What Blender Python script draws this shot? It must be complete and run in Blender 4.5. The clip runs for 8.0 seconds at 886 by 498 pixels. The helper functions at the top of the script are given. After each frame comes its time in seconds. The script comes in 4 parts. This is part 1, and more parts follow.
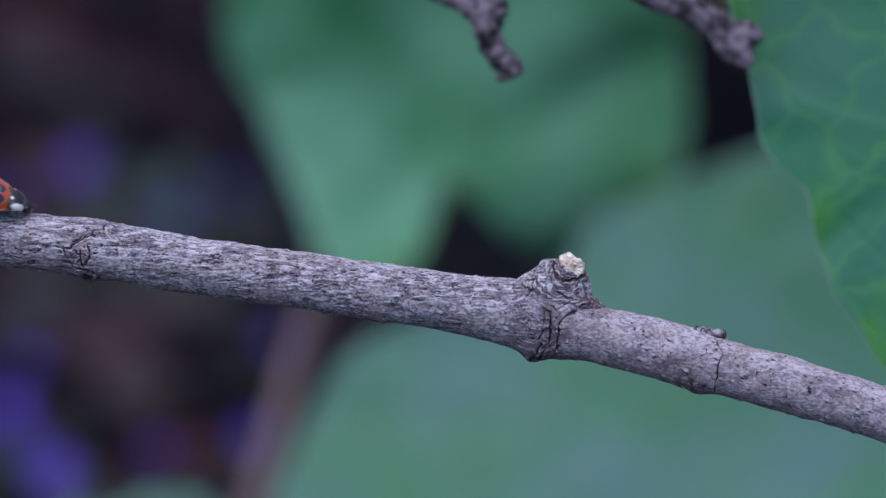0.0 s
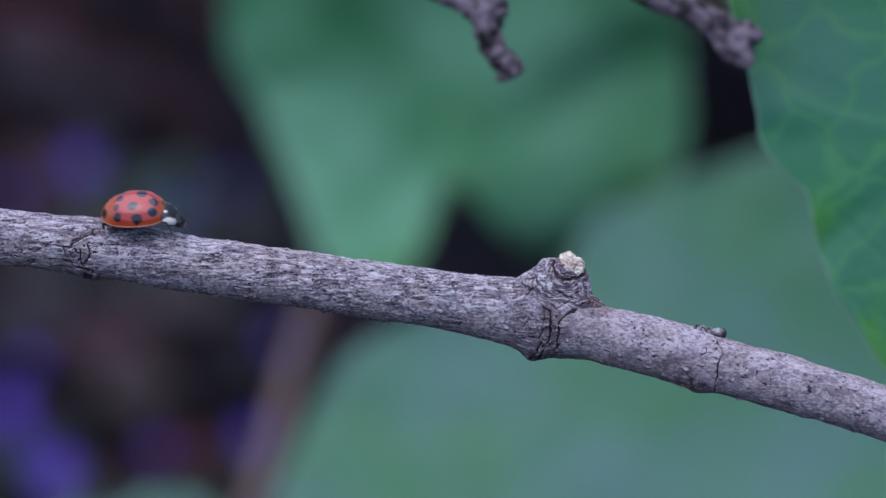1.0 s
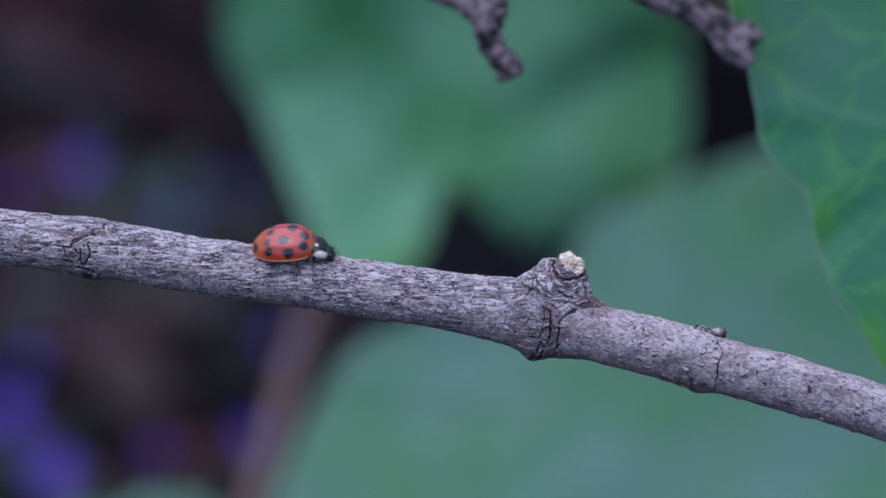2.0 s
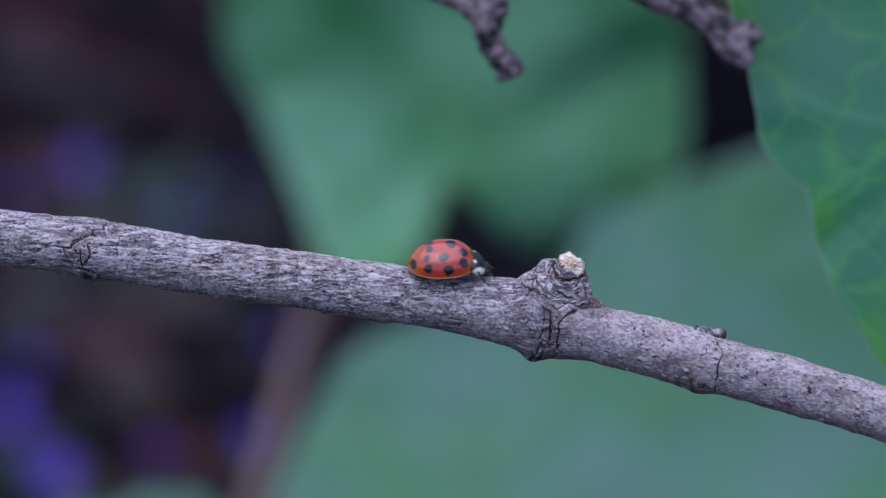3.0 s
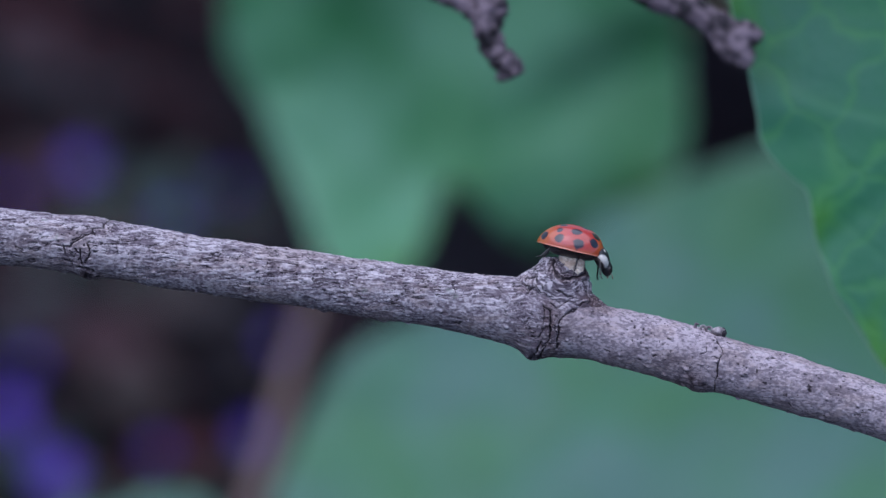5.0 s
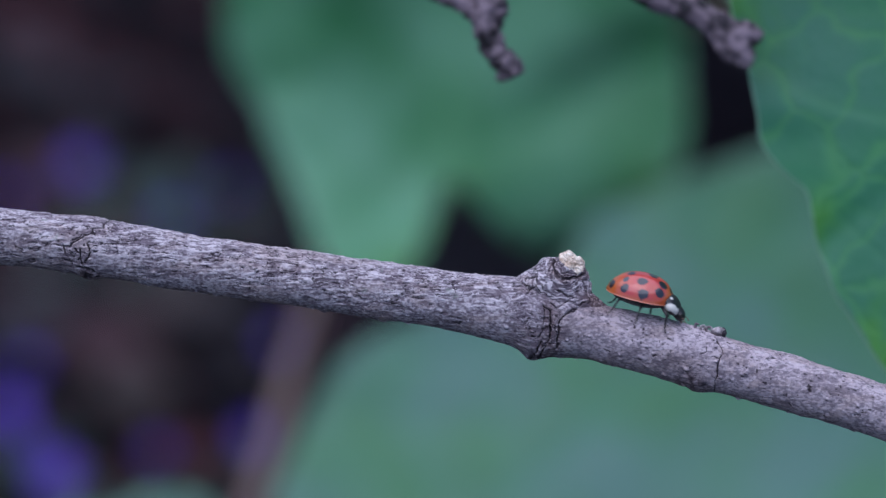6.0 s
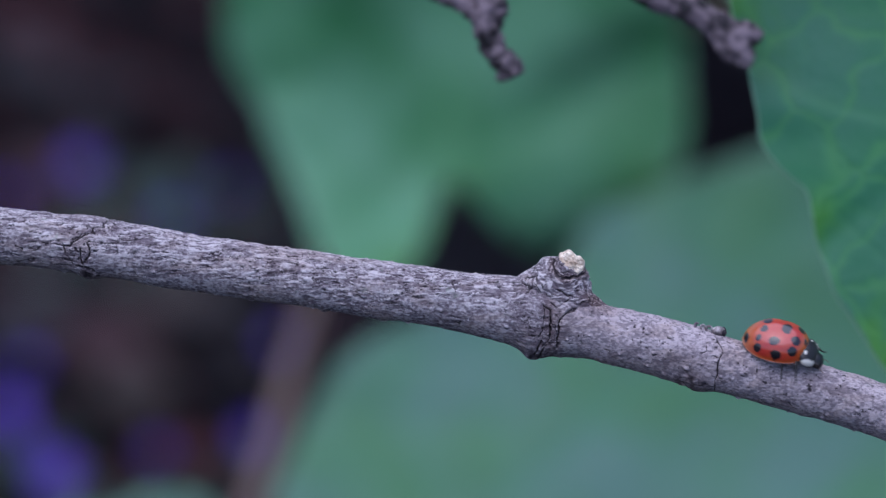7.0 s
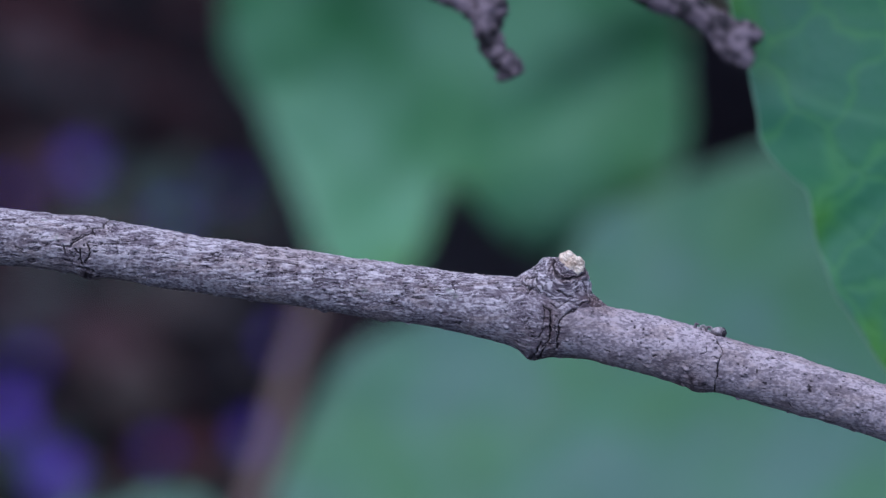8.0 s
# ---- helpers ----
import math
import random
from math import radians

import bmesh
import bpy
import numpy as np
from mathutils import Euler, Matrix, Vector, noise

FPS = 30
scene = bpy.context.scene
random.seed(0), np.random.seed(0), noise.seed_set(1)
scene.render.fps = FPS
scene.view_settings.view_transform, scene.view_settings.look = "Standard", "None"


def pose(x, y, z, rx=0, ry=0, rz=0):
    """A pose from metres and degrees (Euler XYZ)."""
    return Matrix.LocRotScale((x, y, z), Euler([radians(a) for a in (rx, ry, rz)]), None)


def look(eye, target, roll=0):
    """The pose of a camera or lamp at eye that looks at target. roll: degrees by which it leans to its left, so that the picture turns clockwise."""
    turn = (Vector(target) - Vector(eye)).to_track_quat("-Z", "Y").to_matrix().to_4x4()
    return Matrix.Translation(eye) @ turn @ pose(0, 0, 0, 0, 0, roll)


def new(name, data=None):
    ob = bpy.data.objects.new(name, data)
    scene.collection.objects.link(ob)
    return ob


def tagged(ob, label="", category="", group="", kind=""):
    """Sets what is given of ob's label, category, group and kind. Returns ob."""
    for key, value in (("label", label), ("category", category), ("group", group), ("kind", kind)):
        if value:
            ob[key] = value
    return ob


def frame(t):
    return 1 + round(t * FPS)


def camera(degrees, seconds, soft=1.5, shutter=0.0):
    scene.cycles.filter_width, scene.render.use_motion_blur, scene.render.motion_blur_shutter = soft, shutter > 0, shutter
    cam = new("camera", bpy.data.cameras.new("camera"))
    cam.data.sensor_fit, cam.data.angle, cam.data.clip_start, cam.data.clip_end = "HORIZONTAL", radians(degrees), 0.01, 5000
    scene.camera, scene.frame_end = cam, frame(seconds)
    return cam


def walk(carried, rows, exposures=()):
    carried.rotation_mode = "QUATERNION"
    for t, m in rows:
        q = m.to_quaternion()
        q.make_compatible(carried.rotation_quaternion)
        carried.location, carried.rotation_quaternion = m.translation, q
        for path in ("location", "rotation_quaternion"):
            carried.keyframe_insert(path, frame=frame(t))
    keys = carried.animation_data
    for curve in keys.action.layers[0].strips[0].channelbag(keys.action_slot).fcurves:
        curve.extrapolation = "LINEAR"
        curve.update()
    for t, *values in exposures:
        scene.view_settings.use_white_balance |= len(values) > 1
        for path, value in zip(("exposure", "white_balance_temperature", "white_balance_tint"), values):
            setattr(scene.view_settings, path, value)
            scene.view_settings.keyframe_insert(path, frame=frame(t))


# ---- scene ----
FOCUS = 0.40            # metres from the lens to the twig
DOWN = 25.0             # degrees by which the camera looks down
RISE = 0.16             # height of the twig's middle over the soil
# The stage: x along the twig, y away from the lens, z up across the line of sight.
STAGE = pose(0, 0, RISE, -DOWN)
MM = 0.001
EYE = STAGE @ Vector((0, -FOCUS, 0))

cam = camera(11.19, 8.0, soft=1.35, shutter=0.5)
cam.data.dof.use_dof = True
cam.data.dof.focus_distance = FOCUS - 0.0016
cam.data.dof.aperture_fstop = 13.0
VIEW = look(EYE, STAGE.translation)
walk(cam, [(0.0, VIEW), (8.0, VIEW)], exposures=[(0.0, 0.05, 5420, 20), (8.0, 0.05, 5420, 20)])

# ---- light: open shade under a soft sky ----
world = bpy.data.worlds.new("sky")
scene.world = world
world.use_nodes = True
wt = world.node_tree
sky = wt.nodes.new("ShaderNodeTexSky")
sky.sky_type, sky.sun_disc = "NISHITA", False
sky.sun_elevation, sky.sun_rotation = radians(72), radians(215)
sky.air_density, sky.dust_density = 1.0, 2.0
wt.links.new(sky.outputs[0], wt.nodes["Background"].inputs[0])
wt.nodes["Background"].inputs[1].default_value = 0.135
sun = new("sun", bpy.data.lights.new("sun", "SUN"))
sun.data.energy, sun.data.angle, sun.data.color = 2.35, radians(100), (1.0, 0.97, 0.95)
sun.matrix_world = look((-0.2, 0.05, 1.9), (0, 0, 0))


# ---- helpers ----
def mesh_of(name, verts, faces, smooth=True):
    """A mesh from places in millimetres."""
    me = bpy.data.meshes.new(name)
    me.from_pydata([(v[0] * MM, v[1] * MM, v[2] * MM) for v in verts], [], faces)
    me.update()
    if smooth:
        me.polygons.foreach_set("use_smooth", [True] * len(me.polygons))
    return me


def part(name, me, mat, parent, label=""):
    ob = new(name, me)
    if mat and not me.materials:
        me.materials.append(mat)
    ob.parent = parent
    if label:
        ob["label"] = label
    return ob


def thing(name, m, label, category, group="", kind=""):
    ob = new(name)
    ob.empty_display_size = 0.01
    ob.matrix_world = m
    return tagged(ob, label, category, group, kind)


def spline(points, n):
    """n places along a smooth line through the points (Catmull-Rom), any number of values each."""
    p = np.array(points, float)
    p = np.vstack([2 * p[0] - p[1], p, 2 * p[-1] - p[-2]])
    u = np.linspace(0, len(points) - 1, n)
    i = np.minimum(u.astype(int), len(points) - 2)
    f = (u - i)[:, None]
    a, b, c, d = p[i], p[i + 1], p[i + 2], p[i + 3]
    return 0.5 * (2 * b + (c - a) * f + (2 * a - 5 * b + 4 * c - d) * f ** 2 + (3 * b - a - 3 * c + d) * f ** 3)


def tube(points, n, sides, rough=0.0, scale=1.0, seed=0.0):
    """Verts and faces of a round rod through rows of x, y, z, radius in millimetres, closed at both ends."""
    rows = spline(points, n)
    verts, faces = [], []
    side = Vector((0, 1, 0))
    for k in range(n):
        c = Vector(rows[k, :3])
        d = Vector(rows[min(k + 1, n - 1), :3]) - Vector(rows[max(k - 1, 0), :3])
        d.normalize()
        side = (side - d * side.dot(d)).normalized()
        up = d.cross(side)
        for j in range(sides):
            a = 2 * math.pi * j / sides
            w = side * math.cos(a) + up * math.sin(a)
            r = rows[k, 3]
            if rough:
                q = (c + w * r) / scale + Vector((seed, 0, 0))
                r *= 1 + rough * noise.noise(q) + 0.5 * rough * noise.noise(q * 2.3)
            verts.append(c + w * r)
    for k in range(n - 1):
        for j in range(sides):
            a, b = k * sides + j, k * sides + (j + 1) % sides
            faces.append((a, b, b + sides, a + sides))
    faces.append(tuple(range(sides - 1, -1, -1)))
    faces.append(tuple(range((n - 1) * sides, n * sides)))
    return verts, faces


def blob(center, size, rough=0.0, scale=1.0, nu=20, nv=12, seed=0.0, turn=None):
    """Verts and faces of an egg, roughened."""
    verts, faces = [], []
    for i in range(nv + 1):
        t = math.pi * i / nv
        for j in range(nu):
            a = 2 * math.pi * j / nu
            v = Vector((math.sin(t) * math.cos(a), math.sin(t) * math.sin(a), math.cos(t)))
            if rough:
                v = v * (1 + rough * noise.noise(v / scale + Vector((seed, seed, 0))))
            v = Vector((v.x * size[0], v.y * size[1], v.z * size[2]))
            if turn:
                v = turn @ v
            verts.append(v + Vector(center))
    for i in range(nv):
        for j in range(nu):
            a, b = i * nu + j, i * nu + (j + 1) % nu
            faces.append((a, a + nu, b + nu, b))
    return verts, faces


# ---- materials ----
class Nodes:
    """Short hand for a node material."""

    def __init__(self, name, rough=0.6, metal=0.0):
        self.mat = bpy.data.materials.new(name)
        self.mat.use_nodes = True
        self.tree = self.mat.node_tree
        self.bsdf = self.tree.nodes["Principled BSDF"]
        self.bsdf.inputs["Roughness"].default_value = rough
        self.bsdf.inputs["Metallic"].default_value = metal
        tc = self.tree.nodes.new("ShaderNodeTexCoord")
        self.place = self.stretch(tc.outputs["Object"], (1000, 1000, 1000))

    def link(self, a, b):
        self.tree.links.new(a, b)

    def set(self, name, value):
        sock = self.bsdf.inputs[name]
        if isinstance(value, bpy.types.NodeSocket):
            self.link(value, sock)
        else:
            sock.default_value = value

    def stretch(self, vec, scale, shift=(0, 0, 0)):
        n = self.tree.nodes.new("ShaderNodeMapping")
        n.inputs["Scale"].default_value = scale
        n.inputs["Location"].default_value = shift
        self.link(vec, n.inputs["Vector"])
        return n.outputs[0]

    def noise(self, scale, detail=4.0, rough=0.6, vec=None, warp=0.0):
        n = self.tree.nodes.new("ShaderNodeTexNoise")
        n.inputs["Scale"].default_value = scale
        n.inputs["Detail"].default_value = detail
        n.inputs["Roughness"].default_value = rough
        n.inputs["Distortion"].default_value = warp
        self.link(vec or self.place, n.inputs["Vector"])
        return n.outputs[0]

    def cells(self, scale, vec=None, feature="DISTANCE_TO_EDGE"):
        n = self.tree.nodes.new("ShaderNodeTexVoronoi")
        n.feature = feature
        n.inputs["Scale"].default_value = scale
        self.link(vec or self.place, n.inputs["Vector"])
        return n.outputs["Distance"]

    def ramp(self, fac, lo, hi, a=0.0, b=1.0):
        n = self.tree.nodes.new("ShaderNodeMapRange")
        n.interpolation_type = "SMOOTHSTEP"
        for k, v in zip(("From Min", "From Max", "To Min", "To Max"), (lo, hi, a, b)):
            n.inputs[k].default_value = v
        self.link(fac, n.inputs["Value"])
        return n.outputs[0]

    def math(self, op, a, b=0.0, c=None):
        n = self.tree.nodes.new("ShaderNodeMath")
        n.operation = op
        for i, v in enumerate((a, b, c)):
            if v is None:
                continue
            if isinstance(v, bpy.types.NodeSocket):
                self.link(v, n.inputs[i])
            else:
                n.inputs[i].default_value = v
        return n.outputs[0]

    def mix(self, fac, a, b):
        n = self.tree.nodes.new("ShaderNodeMix")
        n.data_type = "RGBA"
        for sock, v in ((n.inputs[0], fac), (n.inputs[6], a), (n.inputs[7], b)):
            if isinstance(v, bpy.types.NodeSocket):
                self.link(v, sock)
            elif isinstance(v, tuple):
                sock.default_value = (*v, 1)
            else:
                sock.default_value = v
        return n.outputs[2]

    def attr(self, name):
        n = self.tree.nodes.new("ShaderNodeAttribute")
        n.attribute_name = name
        return n.outputs["Fac"]

    def island(self):
        n = self.tree.nodes.new("ShaderNodeNewGeometry")
        return n.outputs["Random Per Island"]

    def axes(self, vec=None):
        n = self.tree.nodes.new("ShaderNodeSeparateXYZ")
        self.link(vec or self.place, n.inputs[0])
        return n.outputs

    def bump(self, height, strength, metres):
        n = self.tree.nodes.new("ShaderNodeBump")
        n.inputs["Strength"].default_value = strength
        n.inputs["Distance"].default_value = metres
        self.link(height, n.inputs["Height"])
        self.link(n.outputs[0], self.bsdf.inputs["Normal"])
        self.link(n.outputs[0], self.bsdf.inputs["Coat Normal"])


def mat_bark(name, pale, mid, dark, tan):
    """Weathered bark: silvery film over brown, dark in the furrows, with stains, specks and warm patches."""
    m = Nodes(name, 0.8)

    def along(k, l, shift):
        return m.stretch(m.place, (k, l, l), shift)
    film, old = m.attr("film"), m.attr("old")
    speck = m.ramp(m.noise(5.5, 4, 0.7, along(0.65, 1, (4, 8, 2))), 0.25, 0.75)
    tone = m.math("ADD", m.math("MULTIPLY", film, 0.70), m.math("MULTIPLY", speck, 0.44))
    worn = m.mix(m.ramp(tone, 0.26, 0.94), mid, pale)
    smooth = m.mix(m.ramp(tone, 0.32, 0.74), tuple(0.78 * a + 0.22 * b for a, b in zip(mid, pale)), tuple(c * k for c, k in zip(pale, (0.84, 0.79, 0.80))))
    col = m.mix(m.ramp(old, 0.2, 0.8), smooth, worn)
    warm = m.ramp(m.noise(0.33, 4, 0.65, along(0.6, 1.2, (5, 21, 2)), 0.6), 0.48, 0.62, 0.0, 0.55)
    col = m.mix(warm, col, m.mix(tone, mid, tan))
    stain = m.noise(0.55, 6, 0.72, along(0.6, 1.2, (12, 4, 3)), 0.7)
    col = m.mix(m.ramp(stain, 0.52, 0.64, 0.0, 0.62), col, tuple(c * 0.8 for c in mid))
    col = m.mix(m.ramp(stain, 0.32, 0.44, 0.5, 0.0), col, pale)
    lichen = m.ramp(m.noise(0.8, 4, 0.7, along(0.8, 1, (40, 3, 9))), 0.63, 0.70, 0.0, 0.45)
    col = m.mix(lichen, col, (0.20, 0.24, 0.19))
    browned = m.math("MULTIPLY", m.attr("brown"), m.ramp(m.noise(1.1, 5, 0.7, along(1, 1, (8, 8, 30))), 0.3, 0.55, 0.25, 1.0))
    col = m.mix(browned, col, m.mix(m.ramp(tone, 0.3, 0.9), (0.07, 0.042, 0.042), (0.27, 0.19, 0.175)))
    col = m.mix(m.ramp(m.attr("dark_marks"), 0.15, 0.82, 0.0, 0.92), col, dark)
    glint = m.ramp(m.noise(3.2, 4, 0.65, along(0.6, 1, (3, 9, 5))), 0.64, 0.70, 0.0, 0.7)
    col = m.mix(glint, col, tuple(min(0.85, c * 1.2) for c in pale))
    m.set("Base Color", col)
    m.set("Roughness", m.ramp(film, 0.3, 0.8, 0.9, 0.65))
    m.set("Specular IOR Level", 0.3)
    m.bump(m.noise(6.0, 3, 0.65, along(0.5, 1, (0, 0, 0))), 0.5, 0.00012)
    return m.mat


def mat_plain(name, a, b, scale, rough=0.6, relief=0.00005, strength=0.4, detail=4):
    m = Nodes(name, rough)
    n = m.noise(scale, detail, 0.6)
    m.set("Base Color", m.mix(m.ramp(n, 0.35, 0.65), a, b))
    m.set("Roughness", m.ramp(m.noise(scale * 2.3, 3), 0.3, 0.7, max(rough - 0.1, 0.03), min(rough + 0.1, 1)))
    m.bump(m.noise(scale * 3, 3), strength, relief)
    return m.mat


def mat_leaf(name, base, blue, vein, lime, net=0.16, net_wide=0.08, net_deep=0.16, ribs=0.9):
    """Waxy leaf: green blotched with painted sky sheen, pale veins, lime towards parts of the rim."""
    m = Nodes(name, 0.42)
    v = m.attr("vein")
    rim = m.attr("rim")
    blot = m.noise(0.055, 3, 0.5)
    fine = m.noise(2.2, 4, 0.6)
    col = m.mix(m.ramp(blot, 0.35, 0.65), base, blue)
    col = m.mix(m.ramp(fine, 0.3, 0.8, 0.0, 0.35), col, base)
    edge = m.math("MULTIPLY", m.attr("lime"), m.ramp(m.noise(0.3, 3), 0.3, 0.6))
    col = m.mix(edge, col, lime)
    bent = m.tree.nodes.new("ShaderNodeVectorMath")
    bent.operation = "MULTIPLY_ADD"
    nz = m.tree.nodes.new("ShaderNodeTexNoise")
    nz.inputs["Scale"].default_value = 0.25
    m.link(m.place, nz.inputs["Vector"])
    m.link(nz.outputs["Color"], bent.inputs[0])
    bent.inputs[1].default_value = (4, 4, 0)
    m.link(m.stretch(m.place, (1, 1, 0.1)), bent.inputs[2])
    web = m.ramp(m.cells(net, bent.outputs[0]), 0.0, net_wide, net_deep, 0.0)
    col = m.mix(m.math("MAXIMUM", m.math("MULTIPLY", v, ribs), web), col, vein)
    thin = m.ramp(rim, 0.985, 0.998)
    col = m.mix(m.math("MULTIPLY", thin, 0.9), col, (0.22, 0.38, 0.25))
    m.set("Base Color", col)
    m.set("Roughness", m.ramp(fine, 0.3, 0.7, 0.45, 0.6))
    m.set("Specular IOR Level", 0.3)
    m.set("Subsurface Weight", 0.0)
    m.bump(m.math("SUBTRACT", m.noise(0.9, 4, 0.6), m.math("MULTIPLY", web, 1.0)), 0.35, 0.0003)
    return m.mat


BARK = mat_bark("grey_bark", (0.555, 0.50, 0.507), (0.135, 0.106, 0.124), (0.02, 0.014, 0.018), (0.42, 0.33, 0.29))
BARK_OLD = mat_plain("dark_bark", (0.245, 0.19, 0.21), (0.010, 0.008, 0.010), 0.55, 0.85, 0.0003, 0.6, 6)
WOOD = mat_plain("broken_wood", (0.93, 0.82, 0.66), (0.56, 0.42, 0.30), 1.2, 0.75, 0.0003, 0.7)
BUD = mat_plain("bud_scale", (0.50, 0.44, 0.43), (0.10, 0.08, 0.08), 1.3, 0.6, 0.0001)
# the bluish tones of these three leaves carry sky sheen in the colour
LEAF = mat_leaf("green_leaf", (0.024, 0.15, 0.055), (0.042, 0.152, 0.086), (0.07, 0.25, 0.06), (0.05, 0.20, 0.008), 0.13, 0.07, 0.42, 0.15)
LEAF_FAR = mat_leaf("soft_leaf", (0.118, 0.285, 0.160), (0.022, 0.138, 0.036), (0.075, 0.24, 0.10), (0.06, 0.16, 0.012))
LEAF_SHEEN = mat_leaf("sheen_leaf", (0.058, 0.18, 0.072), (0.092, 0.187, 0.15), (0.075, 0.21, 0.12), (0.05, 0.19, 0.07))
HERB_PALE = mat_plain("pale_herb_leaf", (0.09, 0.21, 0.13), (0.13, 0.26, 0.18), 0.5, 0.5)
# shade tones for the two leaves added behind the gaps
GAP_SHADE = mat_plain("gap_shade", (0.24, 0.21, 0.25), (0.15, 0.13, 0.16), 0.3, 0.8)
GAP_SHADE_DEEP = mat_plain("gap_shade_deep", (0.10, 0.08, 0.10), (0.06, 0.05, 0.06), 0.3, 0.8)
STEM = mat_plain("brown_stem", (0.33, 0.235, 0.19), (0.24, 0.16, 0.14), 0.4, 0.6)
PETIOLE = mat_plain("green_stalk", (0.12, 0.2, 0.07), (0.18, 0.17, 0.09), 0.5, 0.5)
PETAL = mat_plain("violet_petal", (0.06, 0.015, 0.30), (0.088, 0.025, 0.40), 0.7, 0.6)
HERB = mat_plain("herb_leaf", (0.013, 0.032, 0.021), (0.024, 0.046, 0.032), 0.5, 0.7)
EYE_W = mat_plain("flower_throat", (0.10, 0.06, 0.30), (0.14, 0.09, 0.34), 0.7, 0.6)


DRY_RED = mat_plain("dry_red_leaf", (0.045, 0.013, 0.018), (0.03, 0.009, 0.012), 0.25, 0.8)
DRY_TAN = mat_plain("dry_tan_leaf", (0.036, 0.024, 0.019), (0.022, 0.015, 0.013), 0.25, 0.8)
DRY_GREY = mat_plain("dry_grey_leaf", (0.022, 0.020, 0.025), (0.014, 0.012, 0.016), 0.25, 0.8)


def mat_soil():
    m = Nodes("soil", 0.95)
    m.set("Specular IOR Level", 0.1)
    a = m.noise(0.05, 6, 0.65)
    b = m.noise(0.6, 4, 0.6)
    # darker than real soil: the shade under the leaves is in the colour
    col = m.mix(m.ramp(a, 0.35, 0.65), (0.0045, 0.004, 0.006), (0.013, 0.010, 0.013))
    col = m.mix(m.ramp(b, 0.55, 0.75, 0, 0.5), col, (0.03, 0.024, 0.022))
    m.set("Base Color", col)
    m.bump(b, 0.8, 0.002)
    return m.mat


def mat_chips():
    m = Nodes("mulch", 0.9)
    m.set("Specular IOR Level", 0.15)
    r = m.island()
    # chips darkened like the soil, with shade kept in their colour
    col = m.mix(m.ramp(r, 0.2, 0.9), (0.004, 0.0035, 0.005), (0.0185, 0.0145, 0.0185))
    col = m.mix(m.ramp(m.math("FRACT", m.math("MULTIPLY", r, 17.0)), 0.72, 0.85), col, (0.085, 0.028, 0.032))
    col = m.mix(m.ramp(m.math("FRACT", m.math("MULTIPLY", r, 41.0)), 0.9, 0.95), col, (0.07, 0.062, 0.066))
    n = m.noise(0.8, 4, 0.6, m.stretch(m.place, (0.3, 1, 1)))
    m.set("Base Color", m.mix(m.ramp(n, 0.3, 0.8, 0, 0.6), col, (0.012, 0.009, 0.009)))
    m.bump(n, 0.6, 0.0006)
    return m.mat


SOIL, CHIPS = mat_soil(), mat_chips()

# spots of one wing case, as x, distance from the seam, height, radius in millimetres
SPOTS = ((0.88, 0.13, 2.13, 0.45), (-1.06, 0.56, 1.96, 0.38), (-1.30, 1.39, 1.51, 0.32), (-1.22, 2.01, 0.85, 0.37), (-2.56, 0.86, 0.75, 0.38), (0.23, 1.61, 1.65, 0.39), (0.52, 2.32, 0.68, 0.46), (2.00, 0.84, 1.59, 0.37), (1.96, 1.66, 1.02, 0.41), (2.59, 0, 1.1, 0.3))


def mat_spotted(name, ground_a, ground_b, spots, ink, rough, coat, rim=None):
    """A glossy shell with round spots, alike on both sides of its middle plane."""
    m = Nodes(name, rough)
    x, y, z = m.axes()
    wob = m.noise(1.3, 2, 0.5)
    comb = m.tree.nodes.new("ShaderNodeCombineXYZ")
    m.link(x, comb.inputs[0])
    m.link(m.math("ABSOLUTE", y), comb.inputs[1])
    m.link(z, comb.inputs[2])
    near = None
    for sx, sy, sz, r in spots:
        d = m.tree.nodes.new("ShaderNodeVectorMath")
        d.operation = "DISTANCE"
        m.link(comb.outputs[0], d.inputs[0])
        d.inputs[1].default_value = (sx, sy, sz)
        e = m.math("SUBTRACT", d.outputs["Value"], r)
        near = e if near is None else m.math("MINIMUM", near, e)
    near = m.math("SUBTRACT", m.math("ADD", near, m.math("MULTIPLY", m.math("SUBTRACT", wob, 0.5), 0.6)), 0.03)
    mask = m.ramp(near, -0.07, 0.09, 1.0, 0.0)
    shade = m.math("MAXIMUM", m.ramp(x, -2.9, -0.6, 1.0, 0.0), m.ramp(x, 1.9, 2.9, 0.0, 0.85))
    low = m.ramp(z, 0.0, 0.5, 0.6, 0.0)
    col = m.mix(m.math("MAXIMUM", shade, low), ground_a, ground_b)
    col = m.mix(m.ramp(m.noise(0.8, 3), 0.35, 0.75, 0, 0.3), col, ground_b)
    if rim:
        col = m.mix(m.ramp(z, 0.0, 0.08, 0.35, 0.0), col, rim)
    m.set("Base Color", m.mix(mask, col, ink))
    m.set("Coat Weight", coat)
    m.set("Specular IOR Level", 0.4)
    m.set("Coat Roughness", 0.08)
    m.set("Coat IOR", 1.8)
    m.bump(m.math("ADD", m.noise(0.7, 2, 0.5), m.math("MULTIPLY", m.noise(9.0, 2), 0.08)), 0.12, 0.0003)
    return m.mat


